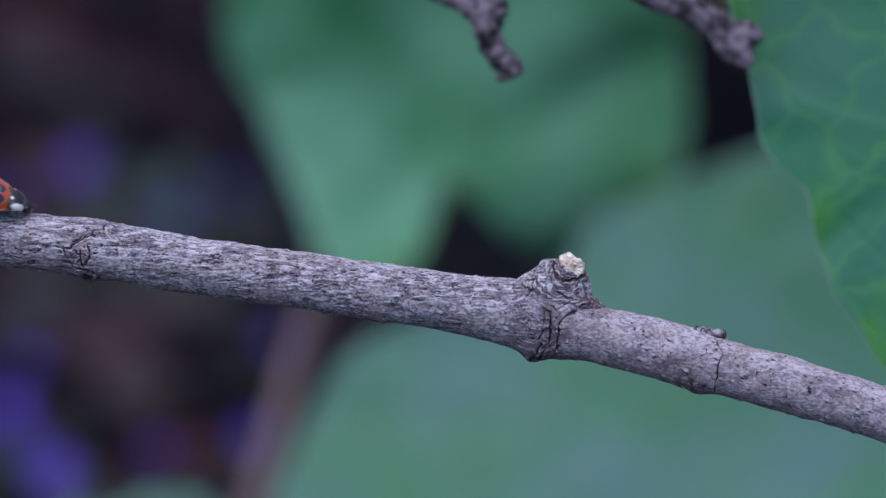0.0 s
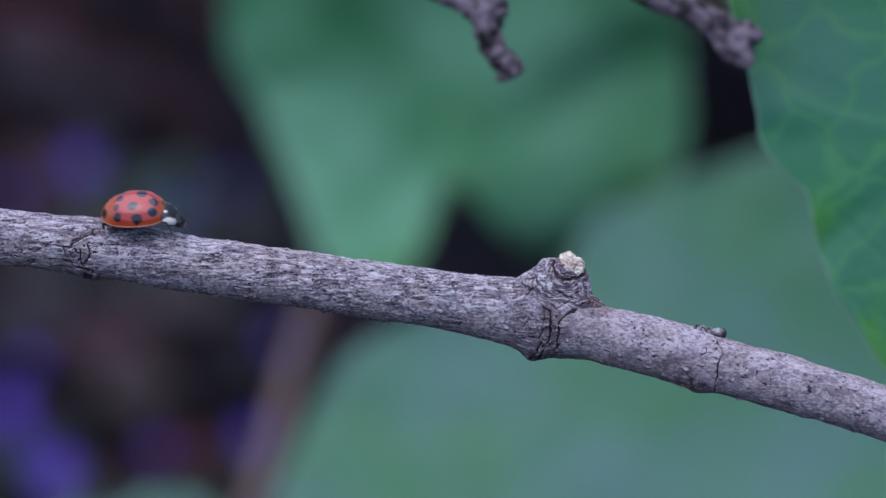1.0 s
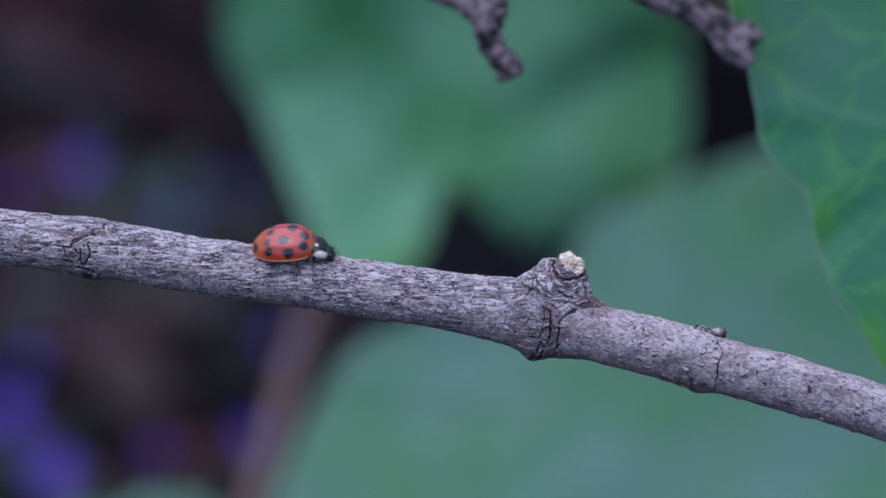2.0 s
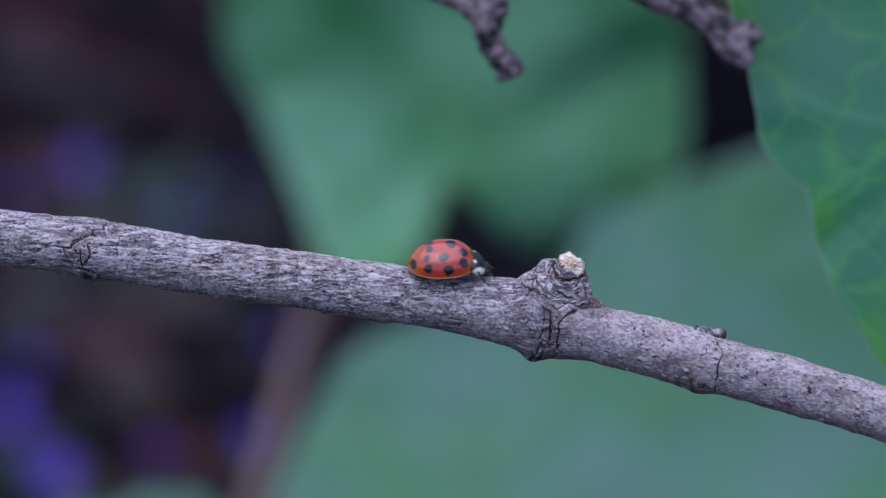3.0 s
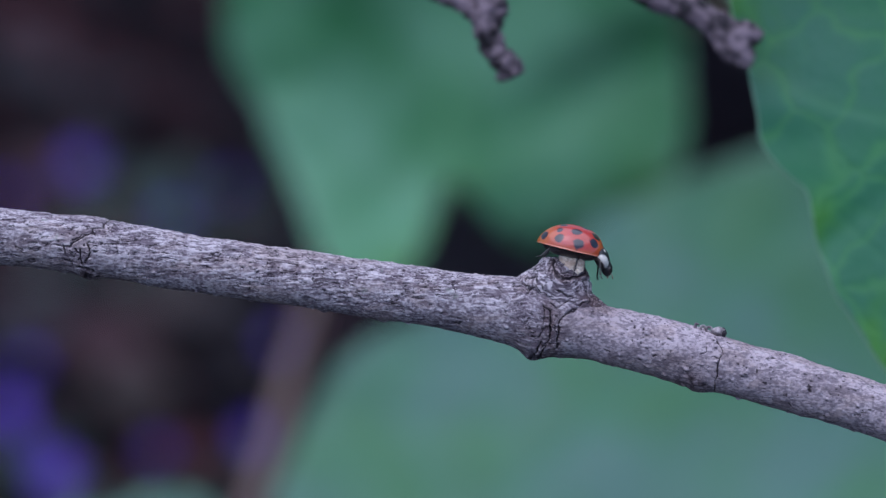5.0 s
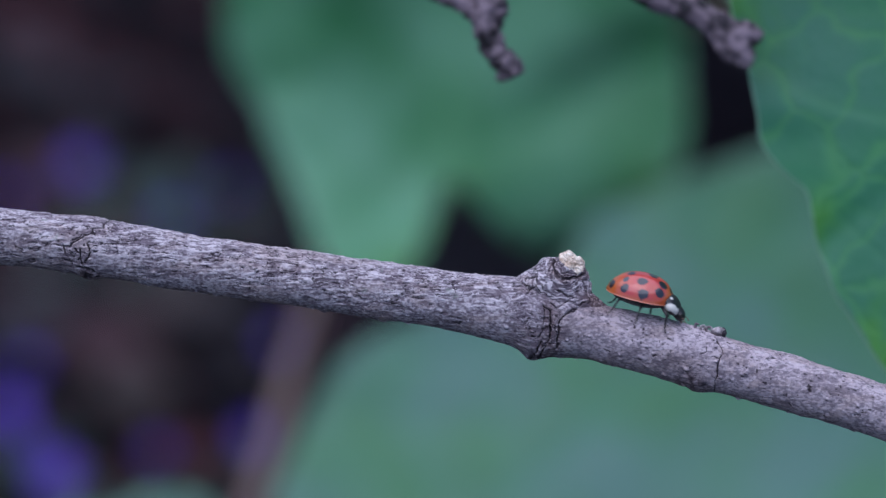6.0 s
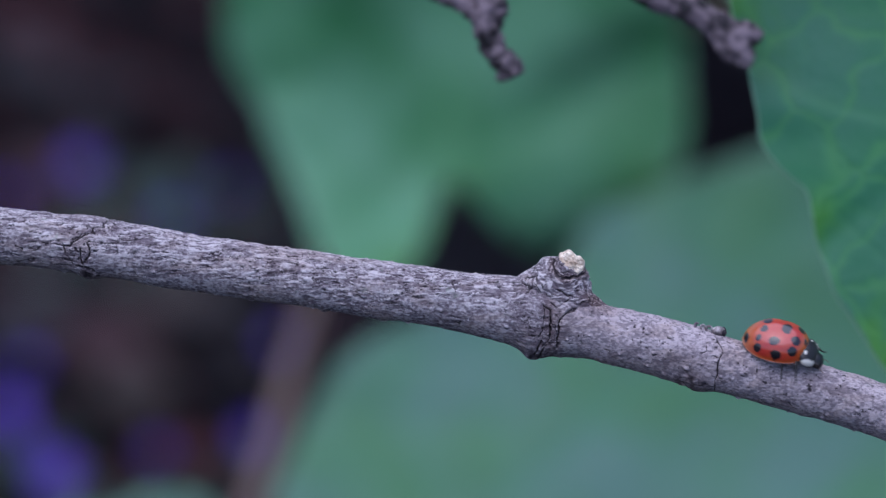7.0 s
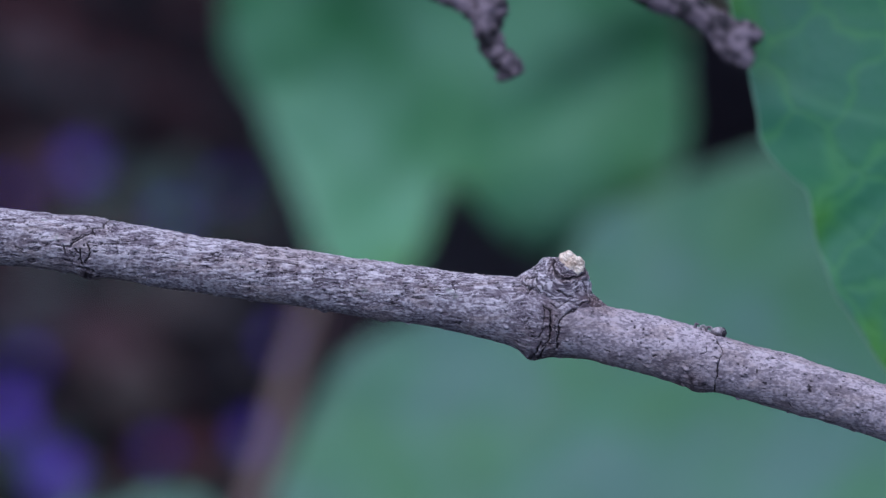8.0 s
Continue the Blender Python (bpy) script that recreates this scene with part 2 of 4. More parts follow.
SHELL = mat_spotted("spotted_shell", (0.43, 0.030, 0.018), (0.47, 0.115, 0.008), SPOTS, (0.006, 0.005, 0.008), 0.4, 0.6, (0.62, 0.30, 0.20))
SHIELD = mat_spotted("shield", (0.012, 0.011, 0.012), (0.012, 0.011, 0.012),
                     ((3.05, 1.45, 0.05, 0.30), (3.25, 1.36, 0.26, 0.28), (3.5, 1.2, 0.26, 0.30), (3.75, 1.0, 0.18, 0.27), (3.95, 0.85, 0.08, 0.2), (2.8, 0.9, 0.78, 0.10)), (0.74, 0.70, 0.60), 0.5, 0.08)
FACE = mat_spotted("face", (0.012, 0.011, 0.012), (0.012, 0.011, 0.012), ((4.8, 0.15, -0.25, 0.2),), (0.45, 0.36, 0.26), 0.45, 0.1)
BLACK = mat_plain("black_horn", (0.012, 0.010, 0.010), (0.03, 0.022, 0.018), 2.0, 0.35, 0.00002)
BROWN = mat_plain("brown_feeler", (0.16, 0.09, 0.05), (0.10, 0.05, 0.03), 2.0, 0.4, 0.00002)


# ---- ground ----
def ground():
    """One sheet to the horizon, lumpy near the shrub."""
    near = np.linspace(-0.6, 0.6, 61)
    far = np.array([1, 2, 5, 12, 40, 150, 600, 2500.0])
    ax = np.concatenate([-far[::-1], near, far])
    verts, faces = [], []
    n = len(ax)
    for y in ax:
        for x in ax:
            near_in = max(abs(x), abs(y)) <= 0.61
            z = 5 * noise.noise(Vector((x * 30, y * 30, 0))) - 5 if near_in else -6
            verts.append((x * 1000, y * 1000, z))
    for j in range(n - 1):
        for i in range(n - 1):
            a = j * n + i
            faces.append((a, a + 1, a + n + 1, a + n))
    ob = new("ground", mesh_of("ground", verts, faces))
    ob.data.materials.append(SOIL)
    tagged(ob, "dark garden soil, the shrub's shade in its colour", "soil", kind="structure")


def mulch():
    """Bark chips strewn over the soil."""
    rng = np.random.default_rng(4)
    verts, faces = [], []
    for k in range(4200):
        x, y = rng.uniform(-190, 200), rng.uniform(80, 620)
        l, w, h = rng.uniform(5, 18), rng.uniform(2, 7), rng.uniform(0.8, 3)
        m = Matrix.Translation((x, y, rng.uniform(-4, 5))) @ Euler((rng.uniform(-.5, .5), rng.uniform(-.5, .5), rng.uniform(0, 6.28))).to_matrix().to_4x4()
        o = len(verts)
        for i in range(8):
            sx, sy, sz = (i & 1) * 2 - 1, (i >> 1 & 1) * 2 - 1, (i >> 2 & 1) * 2 - 1
            t = rng.uniform(0.6, 1.0)
            verts.append(m @ Vector((sx * l / 2 * t, sy * w / 2 * rng.uniform(0.6, 1.0), sz * h / 2)))
        faces += [tuple(o + i for i in q) for q in ((0, 1, 5, 4), (1, 3, 7, 5), (3, 2, 6, 7), (2, 0, 4, 6), (4, 5, 7, 6), (2, 3, 1, 0))]
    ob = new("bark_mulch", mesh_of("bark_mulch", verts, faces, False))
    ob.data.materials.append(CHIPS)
    tagged(ob, "dark brown bark mulch lying loose on the soil", "mulch", kind="stuff")


# ---- the twig ----
TABLE = np.random.default_rng(11).random((64, 64, 64))


def grain(p):
    """Smooth value noise between -1 and 1 at an array of places."""
    i = np.floor(p).astype(int)
    f = p - i
    f = f * f * (3 - 2 * f)
    out = 0
    for a in (0, 1):
        for b in (0, 1):
            for c in (0, 1):
                w = (f[..., 0] if a else 1 - f[..., 0]) * (f[..., 1] if b else 1 - f[..., 1]) * (f[..., 2] if c else 1 - f[..., 2])
                out = out + w * TABLE[(i[..., 0] + a) % 64, (i[..., 1] + b) % 64, (i[..., 2] + c) % 64]
    return out * 2 - 1


# x, z, radius of the twig's heart line; it rises from the soil, arches over and droops
TWIG = ((-262, -185, 5.0), (-240, -90, 4.6), (-190, -22, 4.0), (-130, 4, 3.4), (-80, 5.0, 2.9), (-55, 2.7, 2.55), (-39.2, 1.2, 2.5), (-29.7, -0.05, 2.58),
        (-19.2, -1.7, 2.45), (-11.7, -2.75, 2.5), (-4.2, -3.82, 2.58), (0.8, -4.54, 2.62), (5.8, -5.45, 2.98), (9.05, -6.2, 3.0),
        (13.3, -7.28, 2.55), (15.8, -7.88, 2.5), (20.8, -9.15, 2.56), (23.0, -9.75, 2.58), (25.8, -10.6, 2.42), (30.8, -11.98, 2.42),
        (35.0, -13.18, 2.45),
        (39.2, -14.5, 2.4), (48, -17.9, 2.25), (62, -24.5, 1.9), (85, -36, 1.5), (105, -49, 0.8))


def tube_mesh(name, p, marks):
    """A closed tube from rings of places in millimetres (rings, sides, 3), with the values in marks kept on its points."""
    n, sides = p.shape[:2]
    k, j = np.meshgrid(np.arange(n - 1), np.arange(sides), indexing="ij")
    nxt = (j + 1) % sides
    quads = np.stack([k * sides + j, (k + 1) * sides + j, (k + 1) * sides + nxt, k * sides + nxt], -1).reshape(-1, 4)
    me = bpy.data.meshes.new(name)
    me.vertices.add(n * sides)
    me.vertices.foreach_set("co", (p * MM).reshape(-1).astype(np.float32))
    loops = np.concatenate([quads.reshape(-1), np.arange(sides), np.arange(n * sides - 1, (n - 1) * sides - 1, -1)])
    starts = np.concatenate([np.arange(len(quads)) * 4, [len(quads) * 4, len(quads) * 4 + sides]])
    me.loops.add(len(loops))
    me.loops.foreach_set("vertex_index", loops.astype(np.int32))
    me.polygons.add(len(starts))
    me.polygons.foreach_set("loop_start", starts.astype(np.int32))
    me.update(calc_edges=True)
    me.validate()
    me.polygons.foreach_set("use_smooth", [True] * len(me.polygons))
    for key, value in marks.items():
        at = me.attributes.new(key, "FLOAT", "POINT")
        at.data.foreach_set("value", np.clip(value, 0, 1).reshape(-1).astype(np.float32))
    return me


# cracks round the knots, on the side towards the lens: half width, depth and a broken line of x, z
CRACKS = (
    (0.075, 0.3, (7.9, -1.7), (8.2, -2.5), (8.3, -3.2), (7.4, -3.9)),
    (0.07, 0.22, (8.2, -2.5), (9.3, -2.5)),
    (0.08, 0.26, (10.1, -3.7), (11.2, -4.25), (12.0, -4.3)),
    (0.09, 0.4, (8.7, -4.9), (9.4, -5.5), (9.4, -6.5), (9.2, -8.1), (8.8, -8.6), (8.6, -9.4)),
    (0.07, 0.22, (8.8, -5.0), (8.8, -6.5), (8.5, -7.8)),
    (0.08, 0.26, (9.5, -4.8), (10.0, -5.2), (11.1, -4.5)),
    (0.09, 0.30, (8.3, -9.5), (8.2, -8.8), (8.7, -8.2), (9.2, -8.3)),
    # a broad shaded groove, its shade drawn as a wide dark crack
    (0.13, 0.3, (10.0, -8.6), (10.2, -6.4), (10.8, -5.7), (12.4, -4.7)),
    (0.06, 0.16, (6.2, -3.3), (7.2, -3.2), (7.9, -3.6)),
    (0.07, 0.20, (24.0, -7.9), (24.5, -8.6), (24.55, -9.2), (24.1, -10.5), (23.9, -12.6)),
    (0.04, 0.12, (23.25, -8.0), (23.15, -8.95), (22.6, -9.2)),
    (0.04, 0.12, (22.8, -9.6), (23.7, -9.55), (24.4, -9.7)),
    (0.10, 0.14, (29.0, -9.6), (29.3, -9.68)),
    (0.12, 0.16, (32.2, -12.4), (32.4, -12.45)),
    (0.08, 0.12, (36.0, -12.3), (36.4, -12.42)),
    (0.10, 0.14, (18.5, -9.45), (18.7, -9.45)),
    (0.08, 0.12, (30.4, -13.65), (30.8, -13.75)),
    (0.08, 0.12, (14.2, -9.0), (14.8, -9.1)),
    (0.09, 0.24, (-29.5, 2.55), (-29.85, 1.9), (-30.8, 1.8), (-30.95, 1.4), (-30.6, 1.3)),
    (0.08, 0.22, (-33.9, 0.3), (-32.9, 0.2), (-32.0, 0.8), (-31.0, 1.3)),
    (0.07, 0.20, (-33.3, 0.2), (-33.2, -0.6), (-32.6, -1.2)),
    (0.08, 0.22, (-31.8, 0.0), (-31.9, -0.9), (-31.6, -1.3), (-30.4, -2.1)),
    (0.05, 0.12, (-32.8, -0.1), (-32.4, -0.5)),
    (0.08, 0.20, (-30.9, 1.35), (-31.8, 1.15), (-32.5, 0.7)),
    (0.08, 0.20, (-32.3, 0.1), (-31.9, -0.5), (-32.1, -1.0)),
    (0.09, 0.22, (-31.2, 0.4), (-31.0, -0.4), (-31.4, -1.0)),
    (0.10, 0.20, (-33.4, -0.9), (-32.4, -1.5), (-31.0, -1.7)),
    (0.06, 0.16, (-20.6, -0.9), (-20.1, -1.3), (-19.4, -1.1)),
    (0.05, 0.16, (-11.4, -2.8), (-10.4, -2.85), (-9.2, -3.0)),
)


def cracked(p):
    """Depth and darkness of the cracks at places on the bark."""
    deep, dark = np.zeros(p.shape[:2]), np.zeros(p.shape[:2])
    shake = np.stack([grain(p / 0.7 + 40), grain(p / 0.7 + 17)], -1) * 0.14 + np.stack([grain(p / 0.25 + 4), grain(p / 0.25 + 50)], -1) * 0.09
    q = p[..., (0, 2)] + shake
    front = 1 / (1 + np.exp((p[..., 1] - 0.6) / 0.15))
    uneven = 0.72 + 0.6 * grain(p / 0.6 + 33) + 0.3 * grain(p / 0.2 + 3)
    for wide, depth, *line in CRACKS:
        xs = [c[0] for c in line]
        rows = np.flatnonzero((p[..., 0].max(1) > min(xs) - 1) & (p[..., 0].min(1) < max(xs) + 1))
        if not len(rows):
            continue
        rows = slice(rows[0], rows[-1] + 1)
        near = np.full(q[rows].shape[:2], 9.0)
        for a, b in zip(line, line[1:]):
            a, d = np.array(a), np.array(b) - np.array(a)
            f = np.clip(((q[rows] - a) @ d) / (d @ d), 0, 1)
            near = np.minimum(near, np.linalg.norm(q[rows] - a - f[..., None] * d, axis=-1))
        mark = np.exp(-(near / wide / np.clip(uneven[rows], 0.25, 1.5)) ** 2) * front[rows]
        deep[rows] = np.maximum(deep[rows], depth * mark)
        dark[rows] = np.maximum(dark[rows], mark)
    return deep, dark


def bark(p, old, top):
    """Relief of weathered bark in millimetres, and where it is film and where furrow. old: 1 for torn bark, 0 for smooth; top: 1 on the upper side."""
    warp = np.stack([0 * p[..., 0], grain(p / 1.5 + 5), grain(p / 1.5 + 25)], -1) * 0.2 + np.stack([grain(p / 0.5 + 3), grain(p / 0.4 + 15), grain(p / 0.4 + 35)], -1) * 0.025
    q = p + warp
    patch = np.clip(0.42 + 1.1 * grain(p * np.array([0.34, 0.6, 0.6]) + 31) + 0.6 * grain(p * np.array([0.9, 1.6, 1.6]) + 12) + 1.35 * (top - 0.5), 0, 1)
    torn = old * (0.15 + 0.85 * patch)
    a = grain(q * np.array([1.0, 5.8, 5.8]) + 3)
    b = grain(q * np.array([1.9, 10.0, 10.0]) + 9)
    fine = grain(p * np.array([4.6, 7.5, 7.5]) + 29)
    plate = np.clip(0.5 + 0.55 * a + 0.45 * b + 0.22 * fine, 0, 1)
    furrow = np.maximum(np.exp(-((a + 0.3 * fine - 0.02) / 0.11) ** 2) * np.clip((b - 0.02) / 0.3, 0, 1), np.exp(-((b + 0.2 * a + 0.1) / 0.13) ** 2) * np.clip((-0.1 - a) / 0.3, 0, 1))
    long = np.exp(-((grain(q * np.array([0.5, 2.5, 2.5]) + 51) + 0.12 * fine) / 0.05) ** 2) * np.clip((grain(p * np.array([0.9, 1.7, 1.7]) + 77) - 0.1) / 0.2, 0, 1)
    across = np.exp(-((grain(q * np.array([3.4, 1.2, 1.2]) + 47) + 0.1 * fine) / 0.05) ** 2) * np.clip((grain(p / 0.7 + 11) - 0.3) / 0.15, 0, 1)
    furrow = np.clip(1.15 * furrow * torn + (long + 0.35 * across) * (0.2 + 0.8 * torn) * old, 0, 1)
    pits = np.clip((grain(q * np.array([4.2, 5.8, 5.8]) + 19) - 0.52) / 0.16, 0, 1) * np.clip(0.25 + 1.2 * grain(p / 1.3 + 8) + 0.5 * (top - 0.5), 0, 1) * (1 - 0.6 * old)
    gouge = np.clip((grain(p * np.array([0.8, 1.7, 1.7]) + 61) - 0.58) / 0.14, 0, 1) * np.clip(0.5 + fine + b, 0, 1)
    relief = 0.075 * torn * (plate - 0.5) - 0.09 * furrow - 0.05 * pits - 0.08 * gouge * old + 0.016 * fine + 0.03 * grain(p / 0.36 + 2) + 0.05 * (1 - old) * np.clip(grain(p * np.array([2.2, 3.4, 3.4]) + 90) - 0.25, 0, 1)
    film = np.clip(plate * torn + (1 - torn) * (0.5 + 0.30 * grain(p / 0.32 + 6) + 0.45 * fine + 0.15 * grain(p / 0.9 + 36)), 0, 1)
    return relief, film, np.clip(furrow + 0.85 * pits + 0.6 * gouge * old, 0, 1)


def twig_mesh():
    rows = spline(TWIG, 6000)
    arc = np.concatenate([[0], np.cumsum(np.hypot(*np.diff(rows[:, :2], axis=0).T))])
    a0, a1 = np.interp(-41, rows[:, 0], arc), np.interp(41, rows[:, 0], arc)
    s = np.concatenate([np.arange(0, a0, 1.5), np.arange(a0, a1, 0.055), np.arange(a1, arc[-1], 1.0)])
    c = np.stack([np.interp(s, arc, rows[:, k]) for k in range(3)], 1)
    d = np.gradient(c[:, :2], s, axis=0)
    d /= np.linalg.norm(d, axis=1)[:, None]
    # closer on the side towards the lens (90 degrees is the top, 180 faces the lens, 270 the underside)
    ang = np.radians(np.concatenate([np.linspace(70, 290, 190, endpoint=False), np.linspace(290, 430, 44, endpoint=False)]))
    sides = len(ang)
    w = np.zeros((len(s), sides, 3))
    w[:, :, 0] = -d[:, 1:2] * np.sin(ang)
    w[:, :, 1] = np.cos(ang)
    w[:, :, 2] = d[:, 0:1] * np.sin(ang)
    core = np.stack([c[:, 0], 0 * s, c[:, 1]], 1)[:, None, :]
    r = c[:, 2][:, None] * np.ones(sides)
    p = core + w * r[..., None]
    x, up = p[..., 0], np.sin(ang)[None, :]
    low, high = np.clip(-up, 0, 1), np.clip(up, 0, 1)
    r = r + 0.11 * grain(p / 3.1) + 0.07 * grain(p / 1.1 + 7)
    # knots and scars
    for at, wide, amp, face in ((8.0, 1.1, 0.72, low ** 2), (10.0, 1.2, 0.12, low), (22.6, 1.0, 0.42, low ** 2), (20.6, 1.2, 0.18, low ** 3), (-31.2, 0.9, 0.30, low ** 2),
                                (-10.6, 0.35, 0.22, low ** 6), (-31.0, 1.5, 0.12, high), (-5.2, 0.3, 0.1, low ** 4)):
        r = r + amp * np.exp(-((x - at) / wide) ** 2) * face
    old = np.interp(x, (10.2, 12.5), (1.0, 0.06))
    knot = np.maximum(np.exp(-((x - 8.3 - 0.8 * grain(p / 1.5 + 80)) / 2.2) ** 4), 0.6 * np.exp(-((x + 31.8) / 1.6) ** 4))
    relief, film, dark = bark(p, old, np.clip(0.5 + 0.6 * np.sin(ang - 0.35) + 0.5 * knot, 0, 1))
    film = film * (1 - 0.35 * knot)
    deep, line = cracked(p)
    r = r + relief * (1 - 0.6 * line) - deep
    dark = np.maximum(dark, line)
    # rough scabs where leaves once sat, on the underside
    for at, mid, a, b in ((8.4, 262, 0.9, 24), (22.2, 238, 1.6, 27), (-31.0, 240, 1.5, 24), (-9.9, 262, 0.8, 14)):
        rho = np.sqrt(((x - at) / a) ** 2 + ((np.degrees(ang)[None, :] - mid) / b) ** 2) + 0.3 * grain(p / 0.7 + 40)
        scab = 1 / (1 + np.exp((rho - 0.8) / 0.1)) * np.clip(0.5 + 1.2 * grain(p / 0.4 + at), 0, 1)
        r = r + 0.16 * scab * grain(p / 0.33 + 70)
        dark = np.maximum(dark, 0.75 * scab)
    # little warts, the taller ones with a shadow painted just below
    rng = np.random.default_rng(8)
    for k in range(420):
        at, th, size, amp = rng.uniform(-41, 41), rng.uniform(0, 2 * np.pi), rng.uniform(0.06, 0.17), rng.uniform(0.04, 0.17)
        lo, hi = np.searchsorted(c[:, 0], [at - 1, at + 1])
        da = (ang[None, :] - th + np.pi) % (2 * np.pi) - np.pi
        bump = np.exp(-((x[lo:hi] - at) / size / 1.6) ** 2 - (da * 2.5 / size) ** 2)
        r[lo:hi] += amp * bump
        film[lo:hi] = np.maximum(film[lo:hi], bump * rng.choice((0.2, 1.0)))
        under = np.exp(-((x[lo:hi] - at) / size / 1.5) ** 2 - ((da * 2.5 - size * 1.3) / size / 0.6) ** 2)
        dark[lo:hi] = np.maximum(dark[lo:hi], 0.8 * under * (amp > 0.09))
    # brown where the smooth bark meets the collar and round the scars
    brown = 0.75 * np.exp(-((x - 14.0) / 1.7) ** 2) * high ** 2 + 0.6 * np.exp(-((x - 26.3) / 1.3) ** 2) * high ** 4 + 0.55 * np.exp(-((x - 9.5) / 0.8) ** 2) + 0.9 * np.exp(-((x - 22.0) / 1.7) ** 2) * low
    # the underside's shade and ground reflection, painted in as patchy brown
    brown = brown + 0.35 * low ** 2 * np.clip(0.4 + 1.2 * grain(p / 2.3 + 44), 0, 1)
    return tube_mesh("stem", core + w * r[..., None], {"dark_marks": dark, "film": film, "old": old, "brown": brown})


def fibre_mesh():
    """Loose bark fibres, each lifting off the twig at one end."""
    rows = spline(TWIG, 2000)
    rng = random.Random(31)
    verts, faces = [], []
    for k in range(90):
        x, turn = rng.uniform(-41, 40), math.radians(rng.choice((rng.uniform(70, 120), rng.uniform(70, 250))))
        z, r = (float(np.interp(x, rows[:, 0], rows[:, j])) for j in (1, 2))
        slope = -0.22 if x < 10 else -0.3
        long, lift, wide = rng.uniform(0.35, 1.3), rng.uniform(0.05, 0.28), rng.uniform(0.02, 0.05)
        pts = []
        for i in range(4):
            s = i / 3
            reach = r - 0.04 + lift * s ** 2
            pts.append((x + long * s, reach * math.cos(turn + 0.05 * s), z + slope * long * s + reach * math.sin(turn + 0.05 * s), wide * (1 - 0.75 * s)))
        v, f = tube(pts, 6, 5)
        n = len(verts)
        verts += [tuple(p) for p in v]
        faces += [tuple(n + j for j in face) for face in f]
    return mesh_of("loose_fibres", verts, faces)


def stub_mesh():
    """The swollen collar of a side shoot that broke off, its bark rolled in folds towards the break."""
    n, sides = 190, 260
    rows = spline(((10.3, 0, -7.4, 2.2), (10.8, 0, -6.2, 3.0), (10.95, 0, -5.3, 3.6), (10.35, 0, -4.6, 3.55), (9.75, 0, -3.9, 3.45), (9.55, 0, -3.2, 3.45), (9.7, 0, -2.5, 3.1), (10.15, 0, -1.9, 2.6),
                   (10.35, 0, -1.35, 2.1), (10.1, 0, -0.92, 1.5), (9.95, 0, -0.72, 0.95), (9.95, 0, -0.75, 0.4)), n)
    ang = np.linspace(0, 2 * np.pi, sides, endpoint=False)
    p = np.zeros((n, sides, 3))
    p[..., 0], p[..., 1] = np.cos(ang), np.interp(rows[:, 2], (-6.0, -5.2, -4.4, -2.5), (0.5, 0.56, 0.68, 0.78))[:, None] * np.sin(ang)
    core = rows[:, None, :3]
    q = core + p * rows[:, 3][:, None, None]
    x, z = q[..., 0], q[..., 2]
    r = rows[:, 3][:, None] + 0.16 * grain(q / 1.4 + 5) + 0.09 * grain(q * 1.3)
    # the folds run round the break
    away = np.hypot((x - 11.3) * 0.9, z + 1.2) + 0.45 * grain(q / 1.5 + 2) + 0.16 * grain(q / 0.5 + 6)
    fold = 0.5 + 0.5 * np.cos(2 * np.pi * away / (0.55 + 0.05 * away))
    soft = np.clip(0.15 + 1.3 * grain(q / 1.0 + 13), 0, 1) * np.clip((4.2 - away) / 1.5, 0, 1)
    around = np.stack([np.arctan2(z + 1.2, x - 11.3) * 2.2, q[..., 1], 1.2 * away], -1)
    relief, film, dark = bark(around, 1.0 + 0 * x, 1.2 + 0 * x)
    deep, line = cracked(q)
    lip = np.exp(-((away - 1.5) / 0.17) ** 2) * (z < -0.9) * (q[..., 1] < 0.4)
    groove = np.clip((0.25 - fold) / 0.25, 0, 1) * soft
    r = r + 1.5 * relief + 0.2 * (fold - 0.5) * soft - 0.8 * deep - 0.2 * lip
    dark = np.maximum(np.maximum(dark, line), np.maximum(0.8 * groove, 0.95 * lip))
    fan = np.clip((10.2 - x) / 1.2, 0, 1) * np.clip((z + 3.4) / 1.2, 0, 1)
    film = np.clip((film - 0.5) * 1.35 + 0.36 + 0.3 * (fold - 0.4) * soft + 0.2 * fan, 0, 1)
    # brown round the break; the lower right side's shading is painted brown too
    brown = 0.8 * np.exp(-((away - 1.5) / 0.45) ** 2) * (z < -0.8) + 0.85 * np.clip((x - 11.6) / 1.2, 0, 1) * np.clip((-3.4 - z) / 0.8, 0, 1)
    return tube_mesh("broken_stub", core + p * r[..., None], {"dark_marks": dark, "film": film, "old": 0.9 + 0 * film, "brown": brown})


def wood_mesh():
    """Pale splintered wood in the break, cleft and blunt."""
    v, f = blob((0, 0, 0), (1.0, 1.0, 1.0), 0, 1, 64, 44)
    p = np.array([tuple(c) for c in v])
    cube = np.abs(p).max(1, keepdims=True)
    p = p / cube ** 0.45
    tilt = np.array(Matrix.Rotation(radians(24), 3, "Y"))
    step = np.round(2.6 * grain(p * np.array([2.6, 2.6, 1.2]) + 8)) / 2.6
    p = p * (1 + 0.15 * step + 0.13 * grain(p * 2.1 + 9) + 0.11 * grain(p * 6.5 + 2))[:, None]
    p = (p * np.array([1.14, 1.05, 0.95])) @ tilt.T + np.array([11.32, -0.78, -1.4])
    return mesh_of("broken_wood", p.tolist(), f, False)


